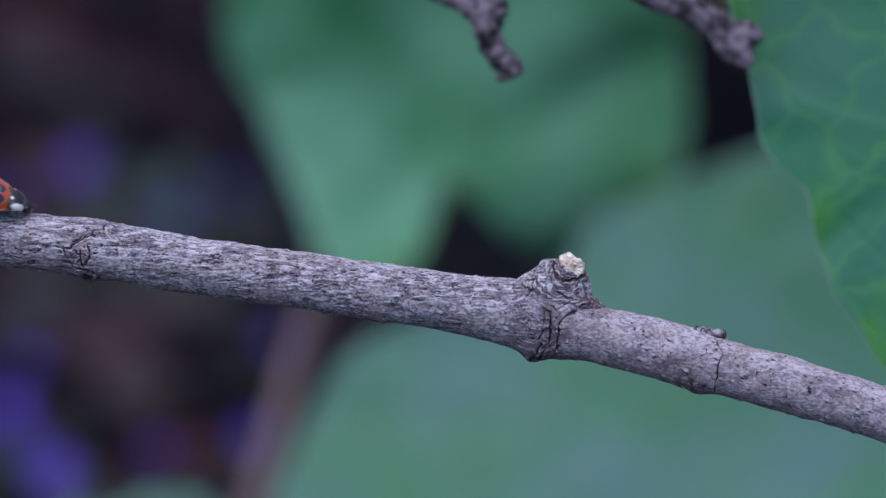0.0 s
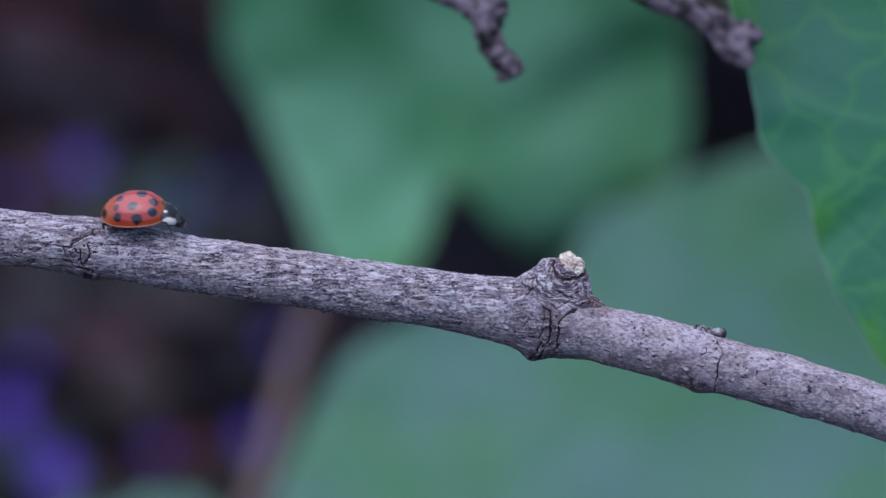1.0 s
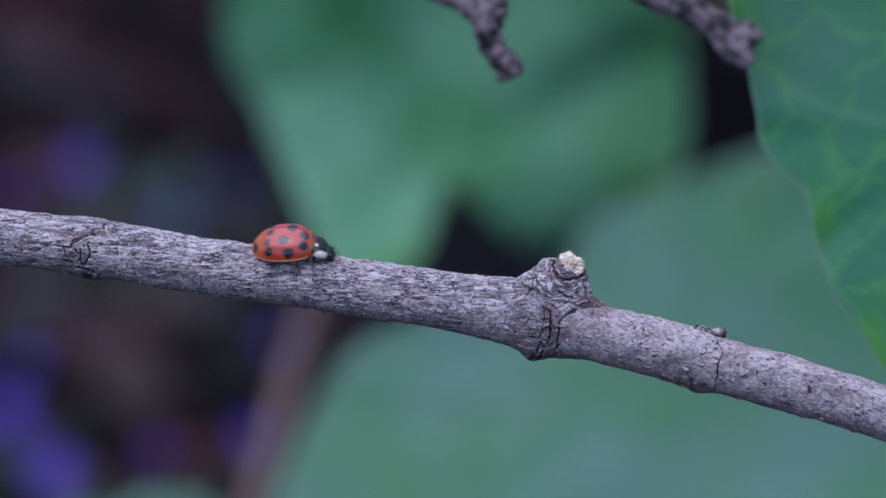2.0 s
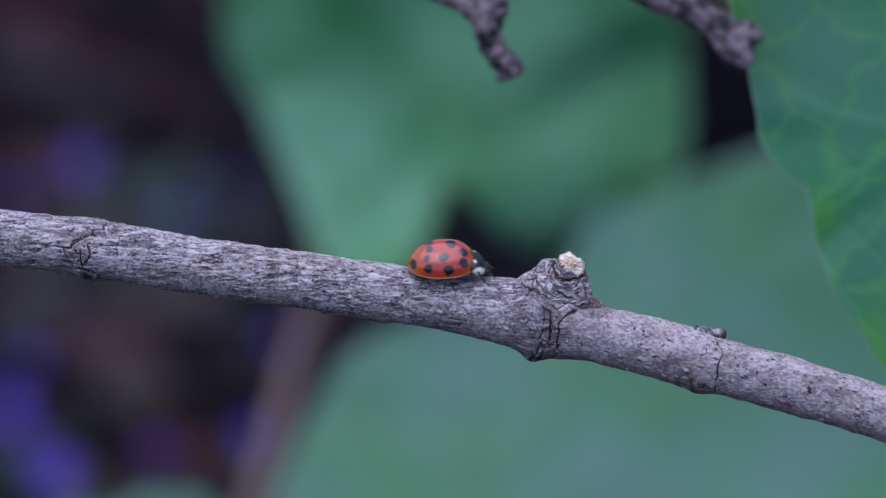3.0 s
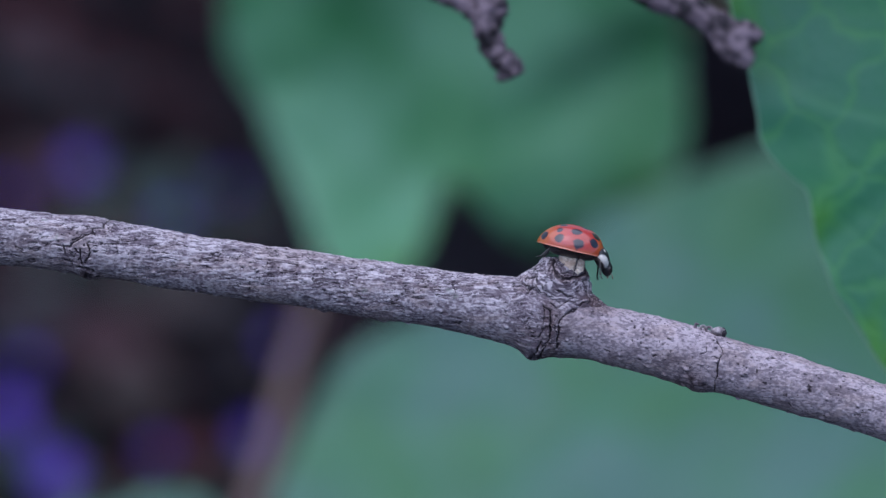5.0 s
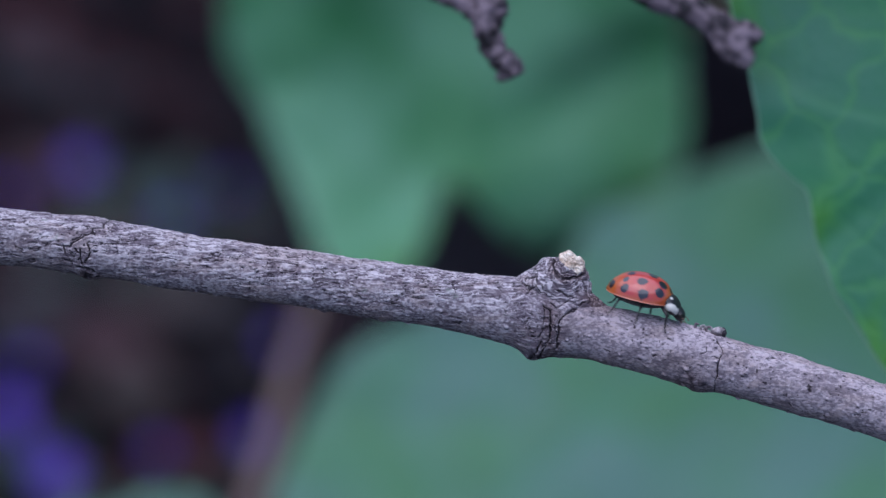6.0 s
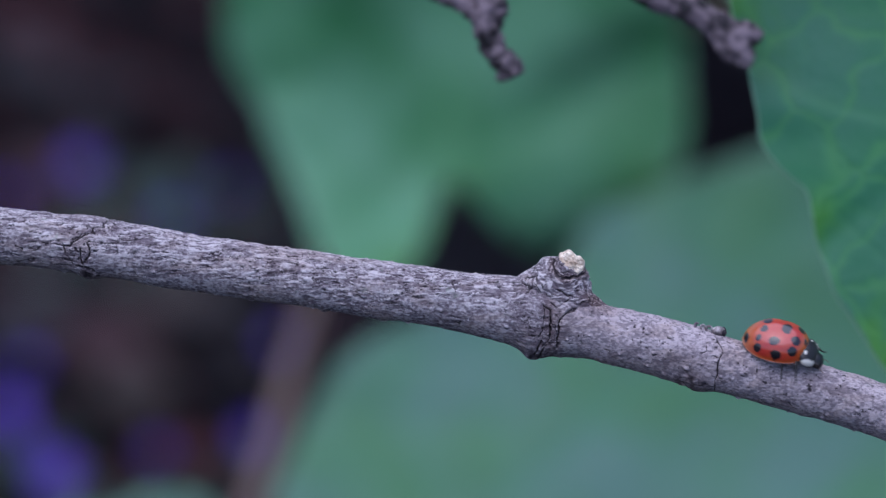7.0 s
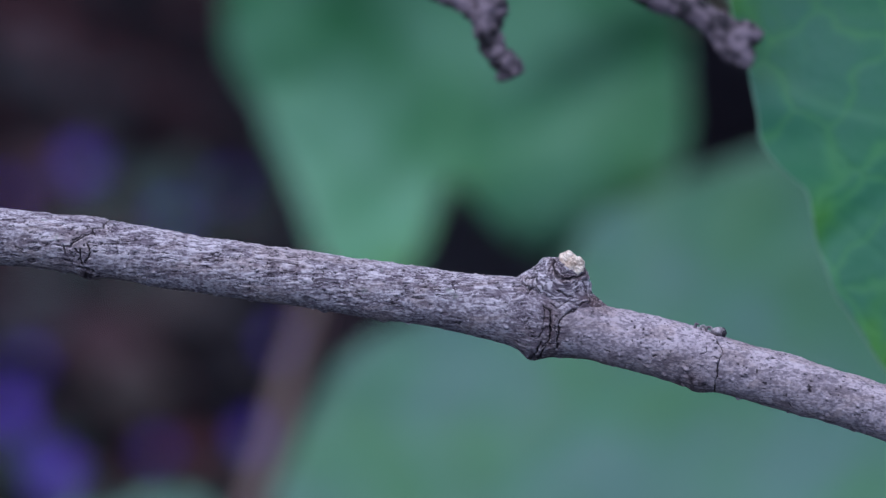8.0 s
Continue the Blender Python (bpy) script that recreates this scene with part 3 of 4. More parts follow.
def twig():
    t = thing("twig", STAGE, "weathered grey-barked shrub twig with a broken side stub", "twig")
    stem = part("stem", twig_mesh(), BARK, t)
    part("loose_fibres", fibre_mesh(), BUD, stem, "frayed pale bark fibres")
    stub = part("broken_stub", stub_mesh(), BARK, t, "wrinkled bark collar of a broken side shoot")
    part("broken_wood", wood_mesh(), WOOD, stub, "pale splintered wood of the break")
    bud = part("bud", mesh_of("bud", *blob((24.28, -0.85, -7.34), (0.6, 0.58, 0.46), 0.16, 0.9, 40, 28, 1.0)), BUD, t, "small pale dormant bud")
    part("bud_scale", mesh_of("bud_scale", *blob((24.74, -0.8, -7.4), (0.27, 0.5, 0.43), 0.3, 0.6, 28, 20, 4.0)), BARK_OLD, bud, "dark scale at the bud's foot")
    for k, curl in enumerate((((23.75, -1.1, -7.5, 0.09), (23.66, -1.1, -6.98, 0.12), (23.3, -1.1, -6.92, 0.12), (23.2, -1.1, -7.4, 0.09)),
                              ((23.25, -0.9, -7.3, 0.08), (23.05, -0.9, -6.8, 0.11), (22.75, -0.9, -6.9, 0.11), (22.75, -0.9, -7.35, 0.08)),
                              ((22.3, -0.7, -7.4, 0.13), (22.26, -0.7, -6.95, 0.14), (22.34, -0.7, -6.62, 0.12), (22.62, -0.7, -6.66, 0.06)))):
        part("bark_flake", mesh_of("bark_flake", *tube(curl, 20, 10, 0.3, 0.15, k)), BARK_OLD if k == 2 else BUD, t, "curled flake of bark beside the bud")
    part("bark_flake", mesh_of("bark_flake", *blob((-29.75, -0.4, 2.42), (0.22, 0.5, 0.16), 0.5, 0.5, 14, 10, 2.0)), BUD, t, "lifted flake of bark")
    return t


def overhanging_branch():
    base = Vector((-300, 90, -135))
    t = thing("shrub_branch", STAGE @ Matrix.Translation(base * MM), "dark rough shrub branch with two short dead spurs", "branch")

    def piece(name, pts, n, rough, seed, label=""):
        ob = part(name, mesh_of(name, *tube(pts, n, 48, rough, 0.85, seed)), BARK_OLD, t, label)
        ob.location, ob.scale = (Vector((0, 0.9, 0)) - base) * MM, (1.0045, 1.0045, 1.0045)
        return ob
    piece("stem", ((-300, 90, -135, 6), (-270, 70, -40, 5), (-190, 40, 25, 4.4), (-90, 22, 42, 3.6), (-30, 19, 36, 3.2), (5, 19, 34, 3.0), (40, 19, 37, 2.8), (90, 24, 42, 2.2), (150, 30, 40, 1.0)), 200, 0.12, 0)
    piece("spur", ((5.4, 19, 35, 1.9), (5.2, 19, 27, 1.7), (4.1, 19, 22.4, 1.65), (4.2, 18.7, 19.6, 1.2), (5.2, 18.4, 17.8, 1.12), (5.75, 18.4, 17.2, 1.25), (6.35, 18.4, 16.1, 1.2), (6.5, 18.4, 15.8, 0.7)), 120, 0.4, 4, "scaly dead spur with a blunt tip")
    piece("spur", ((-6, 19, 34.5, 1.3), (-3.2, 19, 26.5, 1.25), (0.1, 19, 23.9, 1.2), (2.0, 19, 22.9, 1.1), (3.8, 19, 21.4, 1.2)), 60, 0.25, 8)
    piece("spur", ((12, 19, 35, 1.4), (15, 19, 27, 1.4), (19.2, 19, 23.7, 1.35), (22.8, 19, 22.2, 1.35), (25.6, 19, 20.4, 1.35), (26.8, 19, 19.2, 1.75), (27.4, 19, 18.0, 1.5), (27.6, 19, 16.9, 0.95), (27.6, 19, 16.6, 0.5)), 90, 0.25, 12, "scaly dead spur with a swollen tip")
    piece("knob", ((26.6, 18.6, 19.6, 1.3), (28.0, 18.4, 19.9, 1.15), (29.2, 18.4, 19.6, 0.7), (29.5, 18.4, 19.5, 0.3)), 24, 0.25, 15)


# ---- leaves ----
def leaf_mesh(name, outline, rib, spacing, lean, cup, wave, seed, lime=(), tall=1.0, relief=0.25, fold=2.4, curl=(), crease=(), arch=0.0):
    """A broad blade about its middle. outline: degrees clockwise from straight up, and the reach in millimetres there.
    rib: degrees of the midrib from straight up; side veins leave it every spacing, with slope lean, and loop before the rim."""
    a, rr = np.array(sorted(outline), float).T
    nphi, nrho = 180, 46
    phi = np.linspace(-180, 180, nphi, endpoint=False)
    a3, r3 = np.concatenate([a - 360, a, a + 360]), np.tile(rr, 3)
    wide = np.interp(np.linspace(-190, 190, 1521), a3, r3)
    ker = np.exp(-np.linspace(-2, 2, 41) ** 2)
    wide = np.convolve(wide, ker / ker.sum(), "same")
    reach = np.interp(phi, np.linspace(-190, 190, 1521), wide)
    q = np.radians(phi)
    ring = np.stack([np.sin(q) * 4, np.cos(q) * 4, 0 * q + seed], 1)
    reach = reach * (1 + wave * grain(ring * 1.7))
    rho = np.linspace(0, 1, nrho + 1)[1:] ** 0.8
    x = rho[:, None] * reach * np.sin(q)
    y = rho[:, None] * reach * np.cos(q)
    b = math.radians(rib)
    along, across = x * math.sin(b) + y * math.cos(b), x * math.cos(b) - y * math.sin(b)
    flat = np.stack([x / 11, y / 11, 0 * x + seed], -1)
    v = along - lean * np.abs(across) + 0.9 * grain(flat * 2)
    off = np.abs((v / spacing + 0.5) % 1 - 0.5) * spacing
    loop = np.abs(rho[:, None] - 0.76 - 0.10 * np.cos(2 * np.pi * v / spacing)) * reach
    vein = np.maximum(np.exp(-(across / 0.7) ** 2), 0.9 * np.exp(-(off / 0.5) ** 2) * (rho[:, None] < 0.86))
    vein = np.maximum(vein, 0.75 * np.exp(-(loop / 0.5) ** 2))
    z = cup * rho[:, None] ** 2 * reach / 10 + fold * grain(flat * 0.4 + 3) + 0.7 * grain(flat * 0.8) + 0.2 * grain(flat * 2.3 + 5) - relief * vein - 0.4 * relief * np.cos(2 * np.pi * v / spacing)
    z = z + 0.8 * rho[:, None] ** 3 * grain(np.broadcast_to(ring * 1.3 + 9, (nrho, nphi, 3)))
    z = z + arch * y ** 2 / (1 + np.exp((x - 2) / 4))
    for at, half, deep in curl:
        z = z - deep * np.exp(-((phi - at) / half) ** 2) * np.clip((rho[:, None] - 0.5) / 0.5, 0, 1) ** 2
    for cx, cy, turn, wide, long, deep in crease:
        ct, sn = math.cos(math.radians(turn)), math.sin(math.radians(turn))
        over, down = (x - cx) * ct + (y - cy) * sn, (y - cy) * ct - (x - cx) * sn
        z = z + deep * np.tanh(down / wide) * np.exp(-(down / wide / 3.2) ** 2 - (over / long) ** 2)
    top = np.stack([x, y * tall, z], -1).reshape(-1, 3)
    verts = [(0, 0, float(z[0].mean()))] + top.tolist()
    n = len(verts)
    thick = 0.35
    verts += [(vx, vy, vz - thick) for vx, vy, vz in verts]
    faces = []
    for j in range(nphi):
        k = (j + 1) % nphi
        faces.append((0, 1 + k, 1 + j))
        faces.append((n, n + 1 + j, n + 1 + k))
        for i in range(nrho - 1):
            p0, p1, p2, p3 = 1 + i * nphi + j, 1 + i * nphi + k, 1 + (i + 1) * nphi + k, 1 + (i + 1) * nphi + j
            faces.append((p0, p1, p2, p3))
            faces.append((n + p3, n + p2, n + p1, n + p0))
        e0, e1 = 1 + (nrho - 1) * nphi + j, 1 + (nrho - 1) * nphi + k
        faces.append((e0, e1, n + e1, n + e0))
    me = mesh_of(name, verts, faces)
    lm = 0 * x
    for at, half in lime:
        lm = np.maximum(lm, np.exp(-((phi[None, :] - at) / half) ** 2) * np.clip((rho[:, None] - 0.7) / 0.3, 0, 1))
    lv = np.concatenate([[0.0], lm.reshape(-1)])
    vv = np.concatenate([[1.0], vein.reshape(-1)])
    rm = np.concatenate([[0.0], np.broadcast_to(rho[:, None], (nrho, nphi)).reshape(-1)])
    for key, val in (("vein", vv), ("rim", rm), ("lime", lv)):
        at = me.attributes.new(key, "FLOAT", "POINT")
        at.data.foreach_set("value", np.concatenate([val, val]).astype(np.float32))
    return me


def place(x, y, z, tip=0.0, turn=0.0):
    """A blade that faces the lens, its top tipped away and turned sideways by degrees (millimetres)."""
    return pose(x * MM, y * MM, z * MM, 90 - tip, 0, turn)


def broad_plant():
    base = Vector((-40, 204, -81))
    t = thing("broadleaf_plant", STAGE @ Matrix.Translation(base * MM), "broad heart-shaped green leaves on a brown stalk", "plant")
    shift = Matrix.Translation(-base * MM)

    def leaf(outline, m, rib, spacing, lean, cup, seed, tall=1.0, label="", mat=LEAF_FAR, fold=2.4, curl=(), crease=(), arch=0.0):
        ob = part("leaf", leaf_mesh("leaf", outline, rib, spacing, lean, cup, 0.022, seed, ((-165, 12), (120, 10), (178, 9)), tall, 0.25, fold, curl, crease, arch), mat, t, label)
        ob.matrix_local = shift @ m
    st = part("stem", mesh_of("stem", *tube(((-40, 204, -82, 3.4), (-33, 203, -58, 2.2), (-25, 200, -34, 1.6), (-17.3, 198, -7.5, 1.45), (-13, 192, 4, 1.7), (-3, 203, 11, 1.3), (1.1, 199, 14, 0.9)), 60, 20, 0.06, 6)), STEM, t, "bare reddish brown stalk")
    st.location = -base * MM
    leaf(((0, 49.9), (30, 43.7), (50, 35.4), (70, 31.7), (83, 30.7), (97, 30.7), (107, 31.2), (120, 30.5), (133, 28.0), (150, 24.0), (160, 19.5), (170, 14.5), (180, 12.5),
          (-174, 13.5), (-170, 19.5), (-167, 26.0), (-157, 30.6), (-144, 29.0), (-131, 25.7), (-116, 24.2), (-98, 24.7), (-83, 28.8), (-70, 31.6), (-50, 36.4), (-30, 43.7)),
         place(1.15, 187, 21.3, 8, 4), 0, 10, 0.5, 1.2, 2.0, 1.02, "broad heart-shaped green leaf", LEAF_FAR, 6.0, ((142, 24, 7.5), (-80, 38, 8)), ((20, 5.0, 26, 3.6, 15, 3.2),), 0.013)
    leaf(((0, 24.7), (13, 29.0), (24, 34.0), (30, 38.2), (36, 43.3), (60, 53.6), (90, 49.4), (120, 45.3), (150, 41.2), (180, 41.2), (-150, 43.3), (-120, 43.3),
          (-103, 41.2), (-91, 35.5), (-74, 31.4), (-61, 25.8), (-50, 20.0), (-36, 17.5), (-23, 17.0), (-9, 19.5)), place(18.85, 167, -21.9, 24, -3), 48, 12, 0.5, 0.4, 7.0, 1.1, "broad heart-shaped leaf with bluish sky sheen in its colour", LEAF_SHEEN, 2.0)
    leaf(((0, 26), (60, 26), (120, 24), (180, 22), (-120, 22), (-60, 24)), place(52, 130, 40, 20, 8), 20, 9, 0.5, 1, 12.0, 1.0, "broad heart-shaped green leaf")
    round_leaf = tuple((a, 17 - 2.5 * math.cos(math.radians(2 * a))) for a in range(-150, 181, 30))
    # two dark leaves added to stand in for deep shade between the blades
    leaf(round_leaf, place(39.5, 226, 19, -66, 0), 0, 8, 0.5, 0.5, 15.0, 2.0, "dark leaf added for the black shade in the right gap", GAP_SHADE_DEEP)
    leaf(round_leaf, place(7.0, 222, 1.0, -66, 6), 0, 8, 0.5, 0.5, 18.0, 1.6, "dark leaf added for the deep shade in the middle gap", GAP_SHADE)
    for pts in (((-3, 203, 11, 1.2), (15, 215, 22, 1.0), (32, 228, 30, 0.9), (39.5, 228, 20, 0.7)), ((-17.3, 198, -7.5, 1.2), (-8, 215, 6, 1.0), (3, 228, 9, 0.8), (7, 224, 2, 0.6)),
                ((-33, 203, -58, 1.6), (-5, 190, -52, 1.4), (18, 180, -40, 1.2), (18.8, 169, -23, 0.8)), ((-3, 203, 11, 1.2), (20, 226, 24, 1.1), (45, 200, 40, 0.9), (52, 133, 42, 0.6))):
        ob = part("leafstalk", mesh_of("leafstalk", *tube(pts, 30, 12)), PETIOLE, t)
        ob.location = -base * MM


def near_plant():
    base = Vector((95, 30, -163))
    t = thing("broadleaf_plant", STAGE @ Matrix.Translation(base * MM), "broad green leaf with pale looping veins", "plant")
    blade = part("leaf", leaf_mesh("leaf", ((-56, 25.5), (-68, 21.3), (-82, 19.3), (-95, 17.7), (-108, 15.2), (-117, 15.4), (-126, 16.6), (-147, 19.2), (-162, 22.6), (180, 27),
                                            (150, 27), (120, 26), (90, 26), (60, 30), (30, 36), (0, 40), (-30, 33)), 4, 9.2, 0.22, 0.6, 0.03, 21.0, ((-119, 8), (-158, 10), (-60, 9)), 1.0, 0.07), LEAF, t, "broad green leaf with pale looping veins")
    blade.matrix_local = Matrix.Translation(-base * MM) @ place(48.2, 23.5, 10.05, 6, 0)
    st = part("stem", mesh_of("stem", *tube(((95, 30, -163, 2.5), (92, 30, -100, 2.2), (80, 28, -40, 1.8), (58, 24, -12, 1.4), (48, 24.5, 8, 0.9)), 50, 16, 0.05, 6)), PETIOLE, t, "green leaf stalk")
    st.location = -base * MM


# ---- violets among the mulch ----
def violet(x, y, h, size, seed, flower=True, green=None):
    rng = random.Random(seed)
    t = thing("flowering_herb", Matrix.Translation((x * MM, y * MM, -4 * MM)), "small herb with violet flowers growing in the mulch" if flower else "small leafy green herb growing in the mulch", "flower", "herbs in the mulch")
    lean = (rng.uniform(-6, 6), rng.uniform(-6, 6))
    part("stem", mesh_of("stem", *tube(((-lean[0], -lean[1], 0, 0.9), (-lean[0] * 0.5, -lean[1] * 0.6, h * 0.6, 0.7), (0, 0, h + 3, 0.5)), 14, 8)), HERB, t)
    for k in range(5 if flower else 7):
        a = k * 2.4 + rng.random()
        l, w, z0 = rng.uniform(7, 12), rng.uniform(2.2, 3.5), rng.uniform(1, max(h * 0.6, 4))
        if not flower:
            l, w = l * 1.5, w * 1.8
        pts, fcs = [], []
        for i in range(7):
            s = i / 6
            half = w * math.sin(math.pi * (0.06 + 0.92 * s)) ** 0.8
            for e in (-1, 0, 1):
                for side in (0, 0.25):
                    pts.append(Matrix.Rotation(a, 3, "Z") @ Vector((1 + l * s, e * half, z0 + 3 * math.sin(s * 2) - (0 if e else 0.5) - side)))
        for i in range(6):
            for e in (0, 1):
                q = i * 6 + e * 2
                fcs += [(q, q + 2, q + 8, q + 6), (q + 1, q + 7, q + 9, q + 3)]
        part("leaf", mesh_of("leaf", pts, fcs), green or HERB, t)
    if not flower:
        return
    head = part("flower", mesh_of("flower", *blob((0, 0, h + 4), (0.9, 0.9, 0.7))), EYE_W, t, "violet five-petalled flower")
    for k in range(5):
        a = k * 2 * math.pi / 5 + seed
        l, w = size * rng.uniform(3.4, 4.2), size * rng.uniform(1.7, 2.2)
        pts, fcs = [], []
        for i in range(6):
            s = i / 5
            half = w * math.sin(math.pi * (0.1 + 0.8 * s)) ** 0.7
            for e in (-1, 0, 1):
                for side in (0, 0.15):
                    v = Vector((0.5 + l * s, e * half, 0.9 * s * s - (0 if e else 0.3) - side))
                    pts.append(Matrix.Rotation(0.75, 3, "X") @ (Matrix.Rotation(a, 3, "Z") @ v) + Vector((0, 0, h + 4.4)))
        for i in range(5):
            for e in (0, 1):
                q = i * 6 + e * 2
                fcs += [(q, q + 2, q + 8, q + 6), (q + 1, q + 7, q + 9, q + 3)]
        part("petal", mesh_of("petal", pts, fcs), PETAL, head)


def fallen_leaf(x, y, size, mat, label, seed):
    """A dry curled leaf lying on the mulch."""
    rng = random.Random(seed)
    t = thing("fallen_leaf", pose(x * MM, y * MM, 5 * MM, rng.uniform(-8, 8), rng.uniform(-8, 8), rng.uniform(0, 360)), label, "leaf", "fallen leaves")
    verts, faces = [], []
    for i in range(13):
        s = i / 12
        half = 0.42 * size * math.sin(math.pi * (0.03 + 0.95 * s)) ** 0.75 * (1 + 0.08 * math.sin(i * 2.3))
        for side in (0, 0.3):
            for k in range(5):
                e = k / 2 - 1
                verts.append((size * (s - 0.5), half * e, 0.18 * size * e * e + 0.12 * size * (s - 0.5) ** 2 + 0.5 * noise.noise(Vector((s * 5, e * 2, seed))) + side))
    for i in range(12):
        for k in range(4):
            a, b = i * 10 + k, (i + 1) * 10 + k
            faces += [(a, a + 1, b + 1, b), (a + 5, b + 5, b + 6, a + 6)]
        faces += [(i * 10, i * 10 + 10, i * 10 + 15, i * 10 + 5), (i * 10 + 4, i * 10 + 9, i * 10 + 19, i * 10 + 14)]
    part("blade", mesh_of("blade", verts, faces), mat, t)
    part("leafstalk", mesh_of("leafstalk", *tube(((size * 0.45, 0, 1.2, 0.5), (size * 0.62, 1, 1.4, 0.45), (size * 0.8, 3, 1.0, 0.35)), 10, 8)), mat, t)


# ---- the ladybird ----
def shell(u, th):
    """A place on the wing cases' dome: u from tail to neck, th from the rim up to the seam."""
    f = max(1 - abs(u) ** 2.0, 0) ** 0.58 if u < 0 else max(1 - u ** 2.7, 0) ** 0.5
    c = math.cos(th)
    return Vector((3.0 * u, -2.46 * f * c * (1 - 0.04 * c ** 4), 2.17 * f * math.sin(th)))


def elytron_mesh(side):
    nu, nt = 56, 26
    verts, faces = [], []
    for i in range(nu + 1):
        u = -math.cos(math.pi * i / nu) * 0.9995
        for j in range(nt + 2):
            if j == 0:
                v = shell(u, 0)
                v = Vector((v.x * 1.012, v.y * 1.012, -0.03))
            else:
                v = shell(u, (j - 1) / nt * (math.pi / 2 - 0.0005))
            verts.append((v.x, v.y * side, v.z))
    w = nt + 2
    for i in range(nu):
        for j in range(nt + 1):
            a = i * w + j
            q = (a, a + w, a + w + 1, a + 1)
            faces.append(q if side > 0 else q[::-1])
    return mesh_of("elytron", verts, faces)


LEGS = ((2.1, -1, 35), (0.9, -1, -5), (-0.5, -1, -66), (2.1, 1, 35), (0.9, 1, -5), (-0.5, 1, -66))


def ladybird():
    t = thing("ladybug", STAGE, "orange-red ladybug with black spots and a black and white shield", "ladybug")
    for s in (1, -1):
        ob = part("elytron", elytron_mesh(s), SHELL, t, "glossy orange-red wing case with black spots")
        mod = ob.modifiers.new("thick", "SOLIDIFY")
        mod.thickness, mod.offset, mod.use_rim = 0.00005, -1, False
    part("abdomen", mesh_of("abdomen", *blob((0.1, 0, -0.02), (2.6, 1.95, 0.82), nu=32, nv=18)), BLACK, t, "black underside")
    pron = part("pronotum", mesh_of("pronotum", *blob((3.1, 0, 0.2), (1.08, 1.62, 0.68), nu=40, nv=24, turn=Matrix.Rotation(0.34, 3, "Y"))), SHIELD, t, "black shield with white side patches")
    head = part("head", mesh_of("head", *blob((4.08, 0, 0.0), (0.78, 0.82, 0.52), nu=32, nv=20, turn=Matrix.Rotation(0.5, 3, "Y"))), FACE, t, "black head with pale marks")
    for s in (1, -1):
        part("eye", mesh_of("eye", *blob((4.24, 0.62 * s, 0.08), (0.24, 0.2, 0.24))), BLACK, head)
        part("antenna", mesh_of("antenna", *tube(((4.45, 0.45 * s, -0.1, 0.04), (4.7, 0.68 * s, 0.0, 0.03), (4.95, 0.78 * s, -0.05, 0.03), (5.1, 0.8 * s, -0.12, 0.05), (5.18, 0.8 * s, -0.17, 0.02)), 16, 8)), BROWN, head, "short brown antenna")
        part("palp", mesh_of("palp", *tube(((4.5, 0.22 * s, -0.25, 0.06), (4.7, 0.3 * s, -0.35, 0.05), (4.77, 0.32 * s, -0.47, 0.08), (4.8, 0.3 * s, -0.53, 0.03)), 10, 8)), BROWN, head)
    leg_me = mesh_of("leg", *tube(((0, 0, 0, 0.18), (0.5, 0, 0.06, 0.19), (1.2, 0, 0.02, 0.13), (1.4, 0, -0.12, 0.085), (1.9, 0, -0.75, 0.09), (2.05, 0, -0.92, 0.055), (2.3, 0, -1.05, 0.07), (2.5, 0, -1.05, 0.035)), 26, 10))
    legs = []
    for x, s, fan in LEGS:
        leg = part("leg", leg_me, BLACK, t, "thin black jointed leg")
        legs.append(leg)
    return t, legs, (pron, head)


ground()
mulch()
TWIG_OB = twig()
overhanging_branch()
broad_plant()
near_plant()
violet(-59.3, 313, 29, 0.58, 0)
violet(-37, 346, 10, 0.32, 1)
violet(-46, 336, 9, 0.4, 2)
violet(-66, 250, 16, 0.65, 3)
violet(-58, 234, 14, 0.8, 4)
violet(-65, 256, 9, 0.5, 5)
violet(-29.5, 257, 8, 0.5, 6)
violet(-44, 252, 8, 0.35, 7)
violet(-26.8, 292, 7, 0.35, 8)
violet(-75, 344, 9, 0.42, 9)
violet(-66, 283, 8, 0.4, 10)
violet(-40, 216, 25, 1, 11, False, HERB_PALE)
violet(-53, 356, 9, 1, 12, False)
violet(-47, 212, 24, 1, 13, False, HERB_PALE)
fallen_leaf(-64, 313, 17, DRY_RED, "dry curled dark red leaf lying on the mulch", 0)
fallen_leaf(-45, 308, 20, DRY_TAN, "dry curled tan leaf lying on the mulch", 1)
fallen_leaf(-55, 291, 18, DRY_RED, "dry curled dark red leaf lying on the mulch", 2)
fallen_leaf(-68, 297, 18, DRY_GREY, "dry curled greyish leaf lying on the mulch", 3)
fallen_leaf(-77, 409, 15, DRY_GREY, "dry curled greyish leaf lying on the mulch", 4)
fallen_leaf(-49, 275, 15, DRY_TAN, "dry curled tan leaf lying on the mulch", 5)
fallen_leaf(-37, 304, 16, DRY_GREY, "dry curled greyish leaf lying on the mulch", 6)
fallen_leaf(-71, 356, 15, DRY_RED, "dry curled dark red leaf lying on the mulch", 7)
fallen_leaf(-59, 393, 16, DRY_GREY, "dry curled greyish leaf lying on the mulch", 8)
LADYBIRD, LEG_OBS, NODDERS = ladybird()

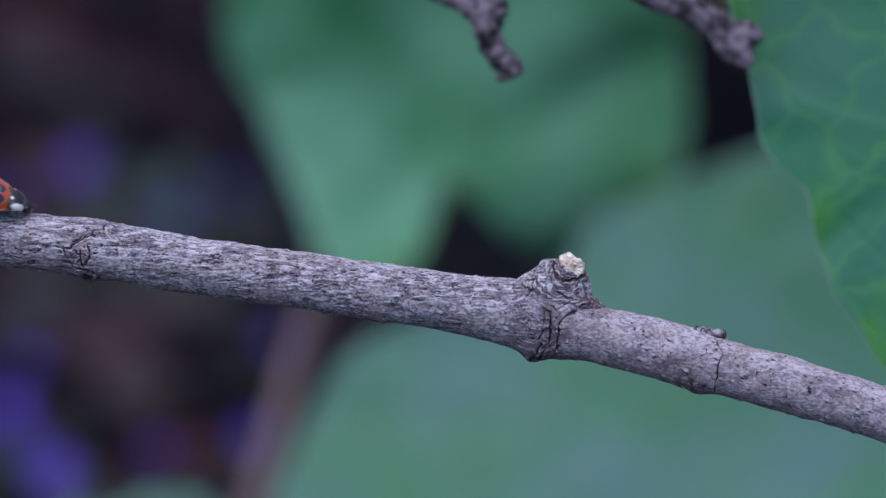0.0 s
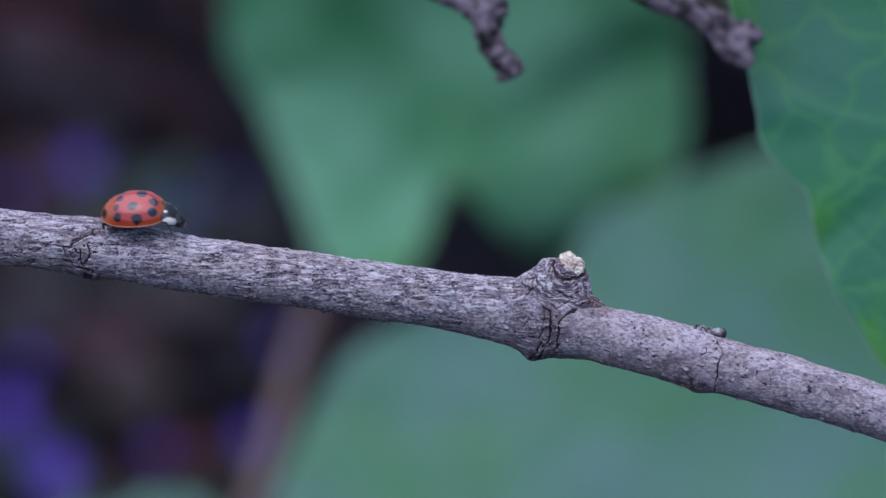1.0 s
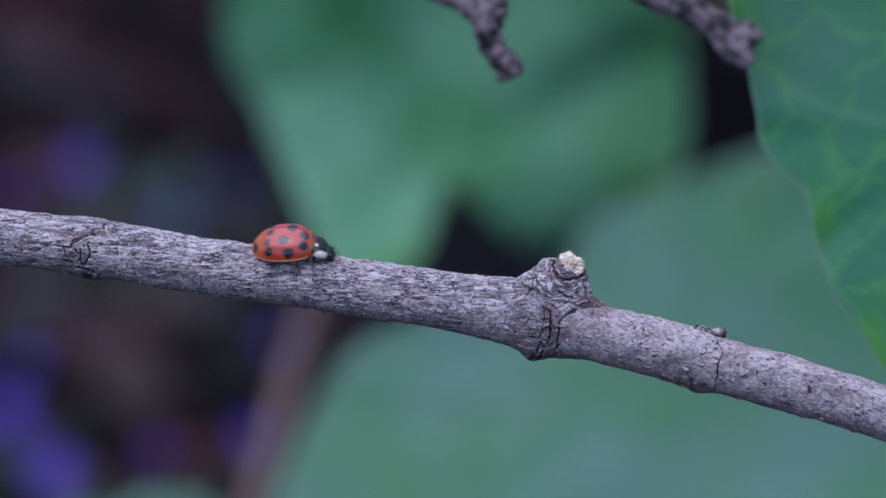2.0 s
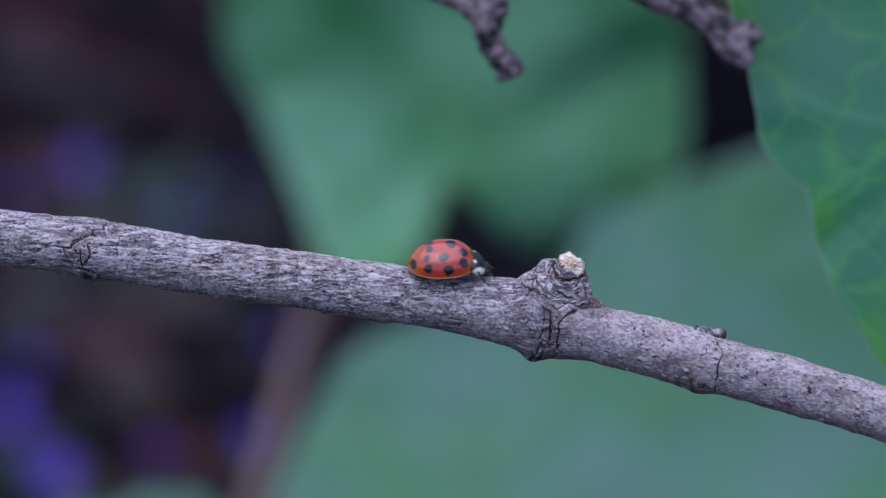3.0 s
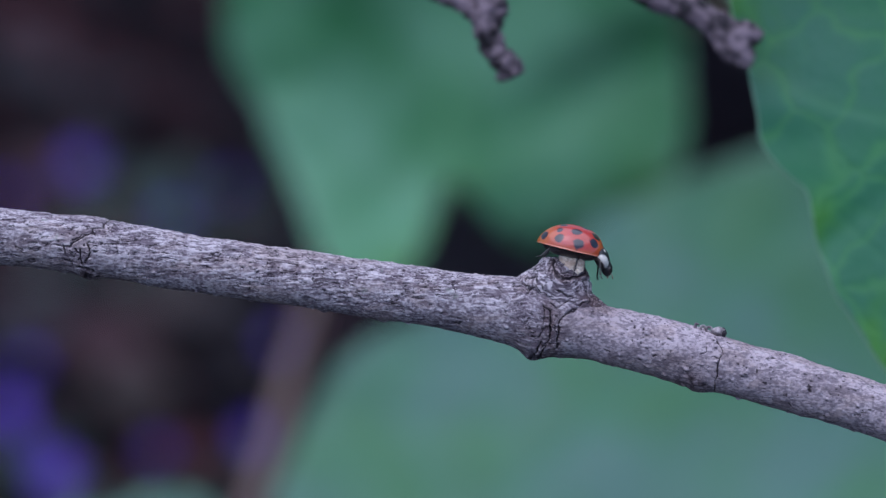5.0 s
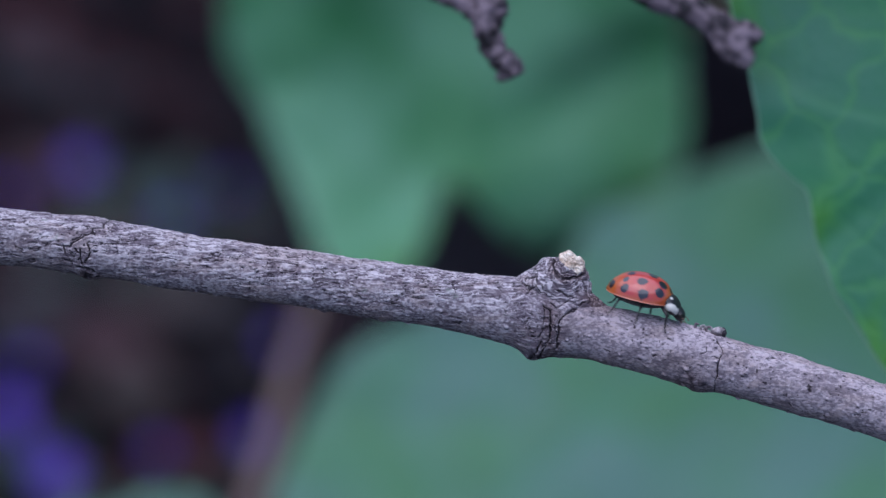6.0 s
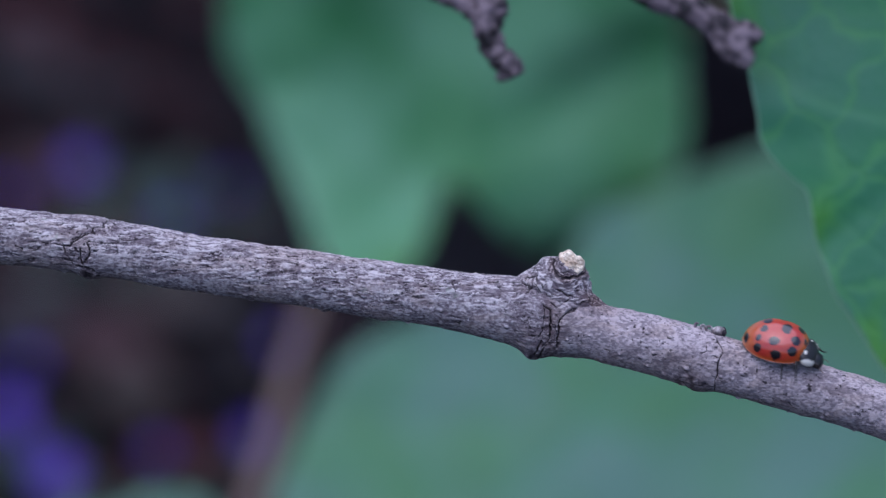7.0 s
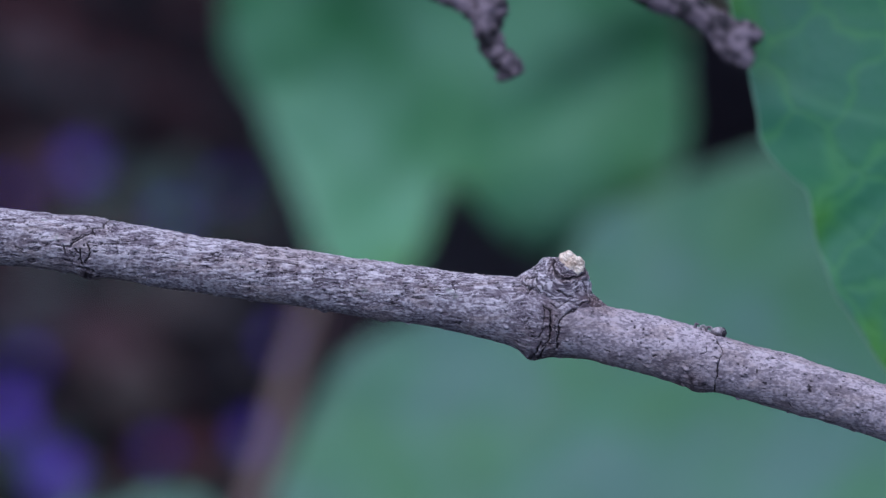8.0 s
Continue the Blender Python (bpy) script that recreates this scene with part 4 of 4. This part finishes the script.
# the ladybird's way: seconds, place on the stage in millimetres, nose down, lean to the lens, turn in degrees
WAY = (
    (0, -40.69, -1.47, 4.25, -2.4, 26.8, -3.5),
    (0.5, -34.22, -1.58, 3.67, -2.4, 26.8, -3.5),
    (1, -27.17, -1.60, 2.97, -4.8, 25.7, -6.4),
    (1.5, -20.98, -1.32, 1.46, -7.3, 24.7, -9.3),
    (3, -0.13, -1.60, -1.35, -2.3, 31.0, 0.9),
    (3.5, 4.21, -1.60, -1.20, -15.4, 27.0, -1.6),
    (4, 7.12, -0.60, -0.73, -26.0, 15.9, 6.9),
    (4.5, 8.94, -0.60, 0.13, -12.3, 0.8, 10.6),
    (4.7, 9.70, -0.60, 0.22, -8.7, 0.1, 2.9),
    (5.15, 11.95, -0.60, -0.35, 24.0, 3.0, 0.0),
    (5.5, 13.85, -0.60, -1.95, 35.0, 5.0, -2.0),
    (5.8, 15.68, -0.69, -3.10, 22.5, 7.9, -4.4),
    (6, 17.33, -0.83, -4.16, 11.7, 10.9, -9.8),
    (6.5, 22.94, -1.60, -5.80, 1.4, 25.3, -4.4),
    (7, 29.33, -1.60, -8.42, 1.7, 37.9, -19.0),
    (7.5, 35.34, -1.60, -10.14, 4.0, 35.0, -14.0),
    (8, 43.24, -1.60, -12.54, 9.0, 33.0, -10.0),
)
# the twig sways a little: seconds, millimetres up
SWAY = ((0.0, -0.16), (0.5, -0.13), (1.0, -0.06), (1.5, -0.04), (3.0, -0.13), (3.5, -0.07), (4.0, -0.08), (4.5, 0.0), (6.0, 0.01), (6.5, 0.08), (7.0, 0.06), (7.5, 0.08), (8.0, 0.0))
# how high the ladybird stands on its legs: seconds, degrees that the legs reach down
STAND = ((0.0, 0), (3.2, 0), (3.6, 12), (4.2, 16), (4.7, 16), (5.3, 35), (5.8, 35), (6.1, 30), (6.5, 22), (6.9, 2), (8.0, 0))

# how far the head is bent down: seconds, degrees
NOD = ((0.0, 22), (1.5, 25), (3.0, 26), (3.5, 25), (4.0, 32), (4.5, 52), (4.7, 46), (5.3, 36), (5.8, 31), (6.0, 27), (6.5, 33), (7.0, 26), (7.5, 20), (8.0, 18))


def motions():
    rows = []
    for s, x, y, z, nose, lean, turn in WAY:
        m = Matrix.Rotation(radians(nose), 4, "Y") @ Matrix.Rotation(radians(lean), 4, "X") @ Matrix.Rotation(radians(turn), 4, "Z")
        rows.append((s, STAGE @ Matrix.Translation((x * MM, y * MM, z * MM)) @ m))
    walk(LADYBIRD, rows)
    walk(TWIG_OB, [(s, STAGE @ Matrix.Translation((0, 0, up * MM))) for s, up in SWAY])
    neck = Matrix.Translation((2.55 * MM, 0, 0.35 * MM))
    for ob in NODDERS:
        walk(ob, [(s, neck @ pose(0, 0, 0, 0, bend, 0) @ neck.inverted()) for s, bend in NOD])
    for i, (leg, (x, side, fan)) in enumerate(zip(LEG_OBS, LEGS)):
        steps = []
        for k in range(121):
            s = k / 15
            down = float(np.interp(s, [a for a, _ in STAND], [b for _, b in STAND]))
            down *= 0.45 if i in (2, 5) else 1.0    # the hind legs trail
            ph = 2 * math.pi * 4.4 * s + (math.pi if i in (1, 3, 5) else 0)
            swing, lift = 20 * math.sin(ph), -10 * max(0, math.cos(ph))
            face = side * (90 - fan - swing)
            steps.append((s, pose(x * MM, 0.75 * side * MM, -0.12 * MM, 0, 0, face) @ pose(0, 0, 0, 0, down + lift, 0)))
        walk(leg, steps)


motions()
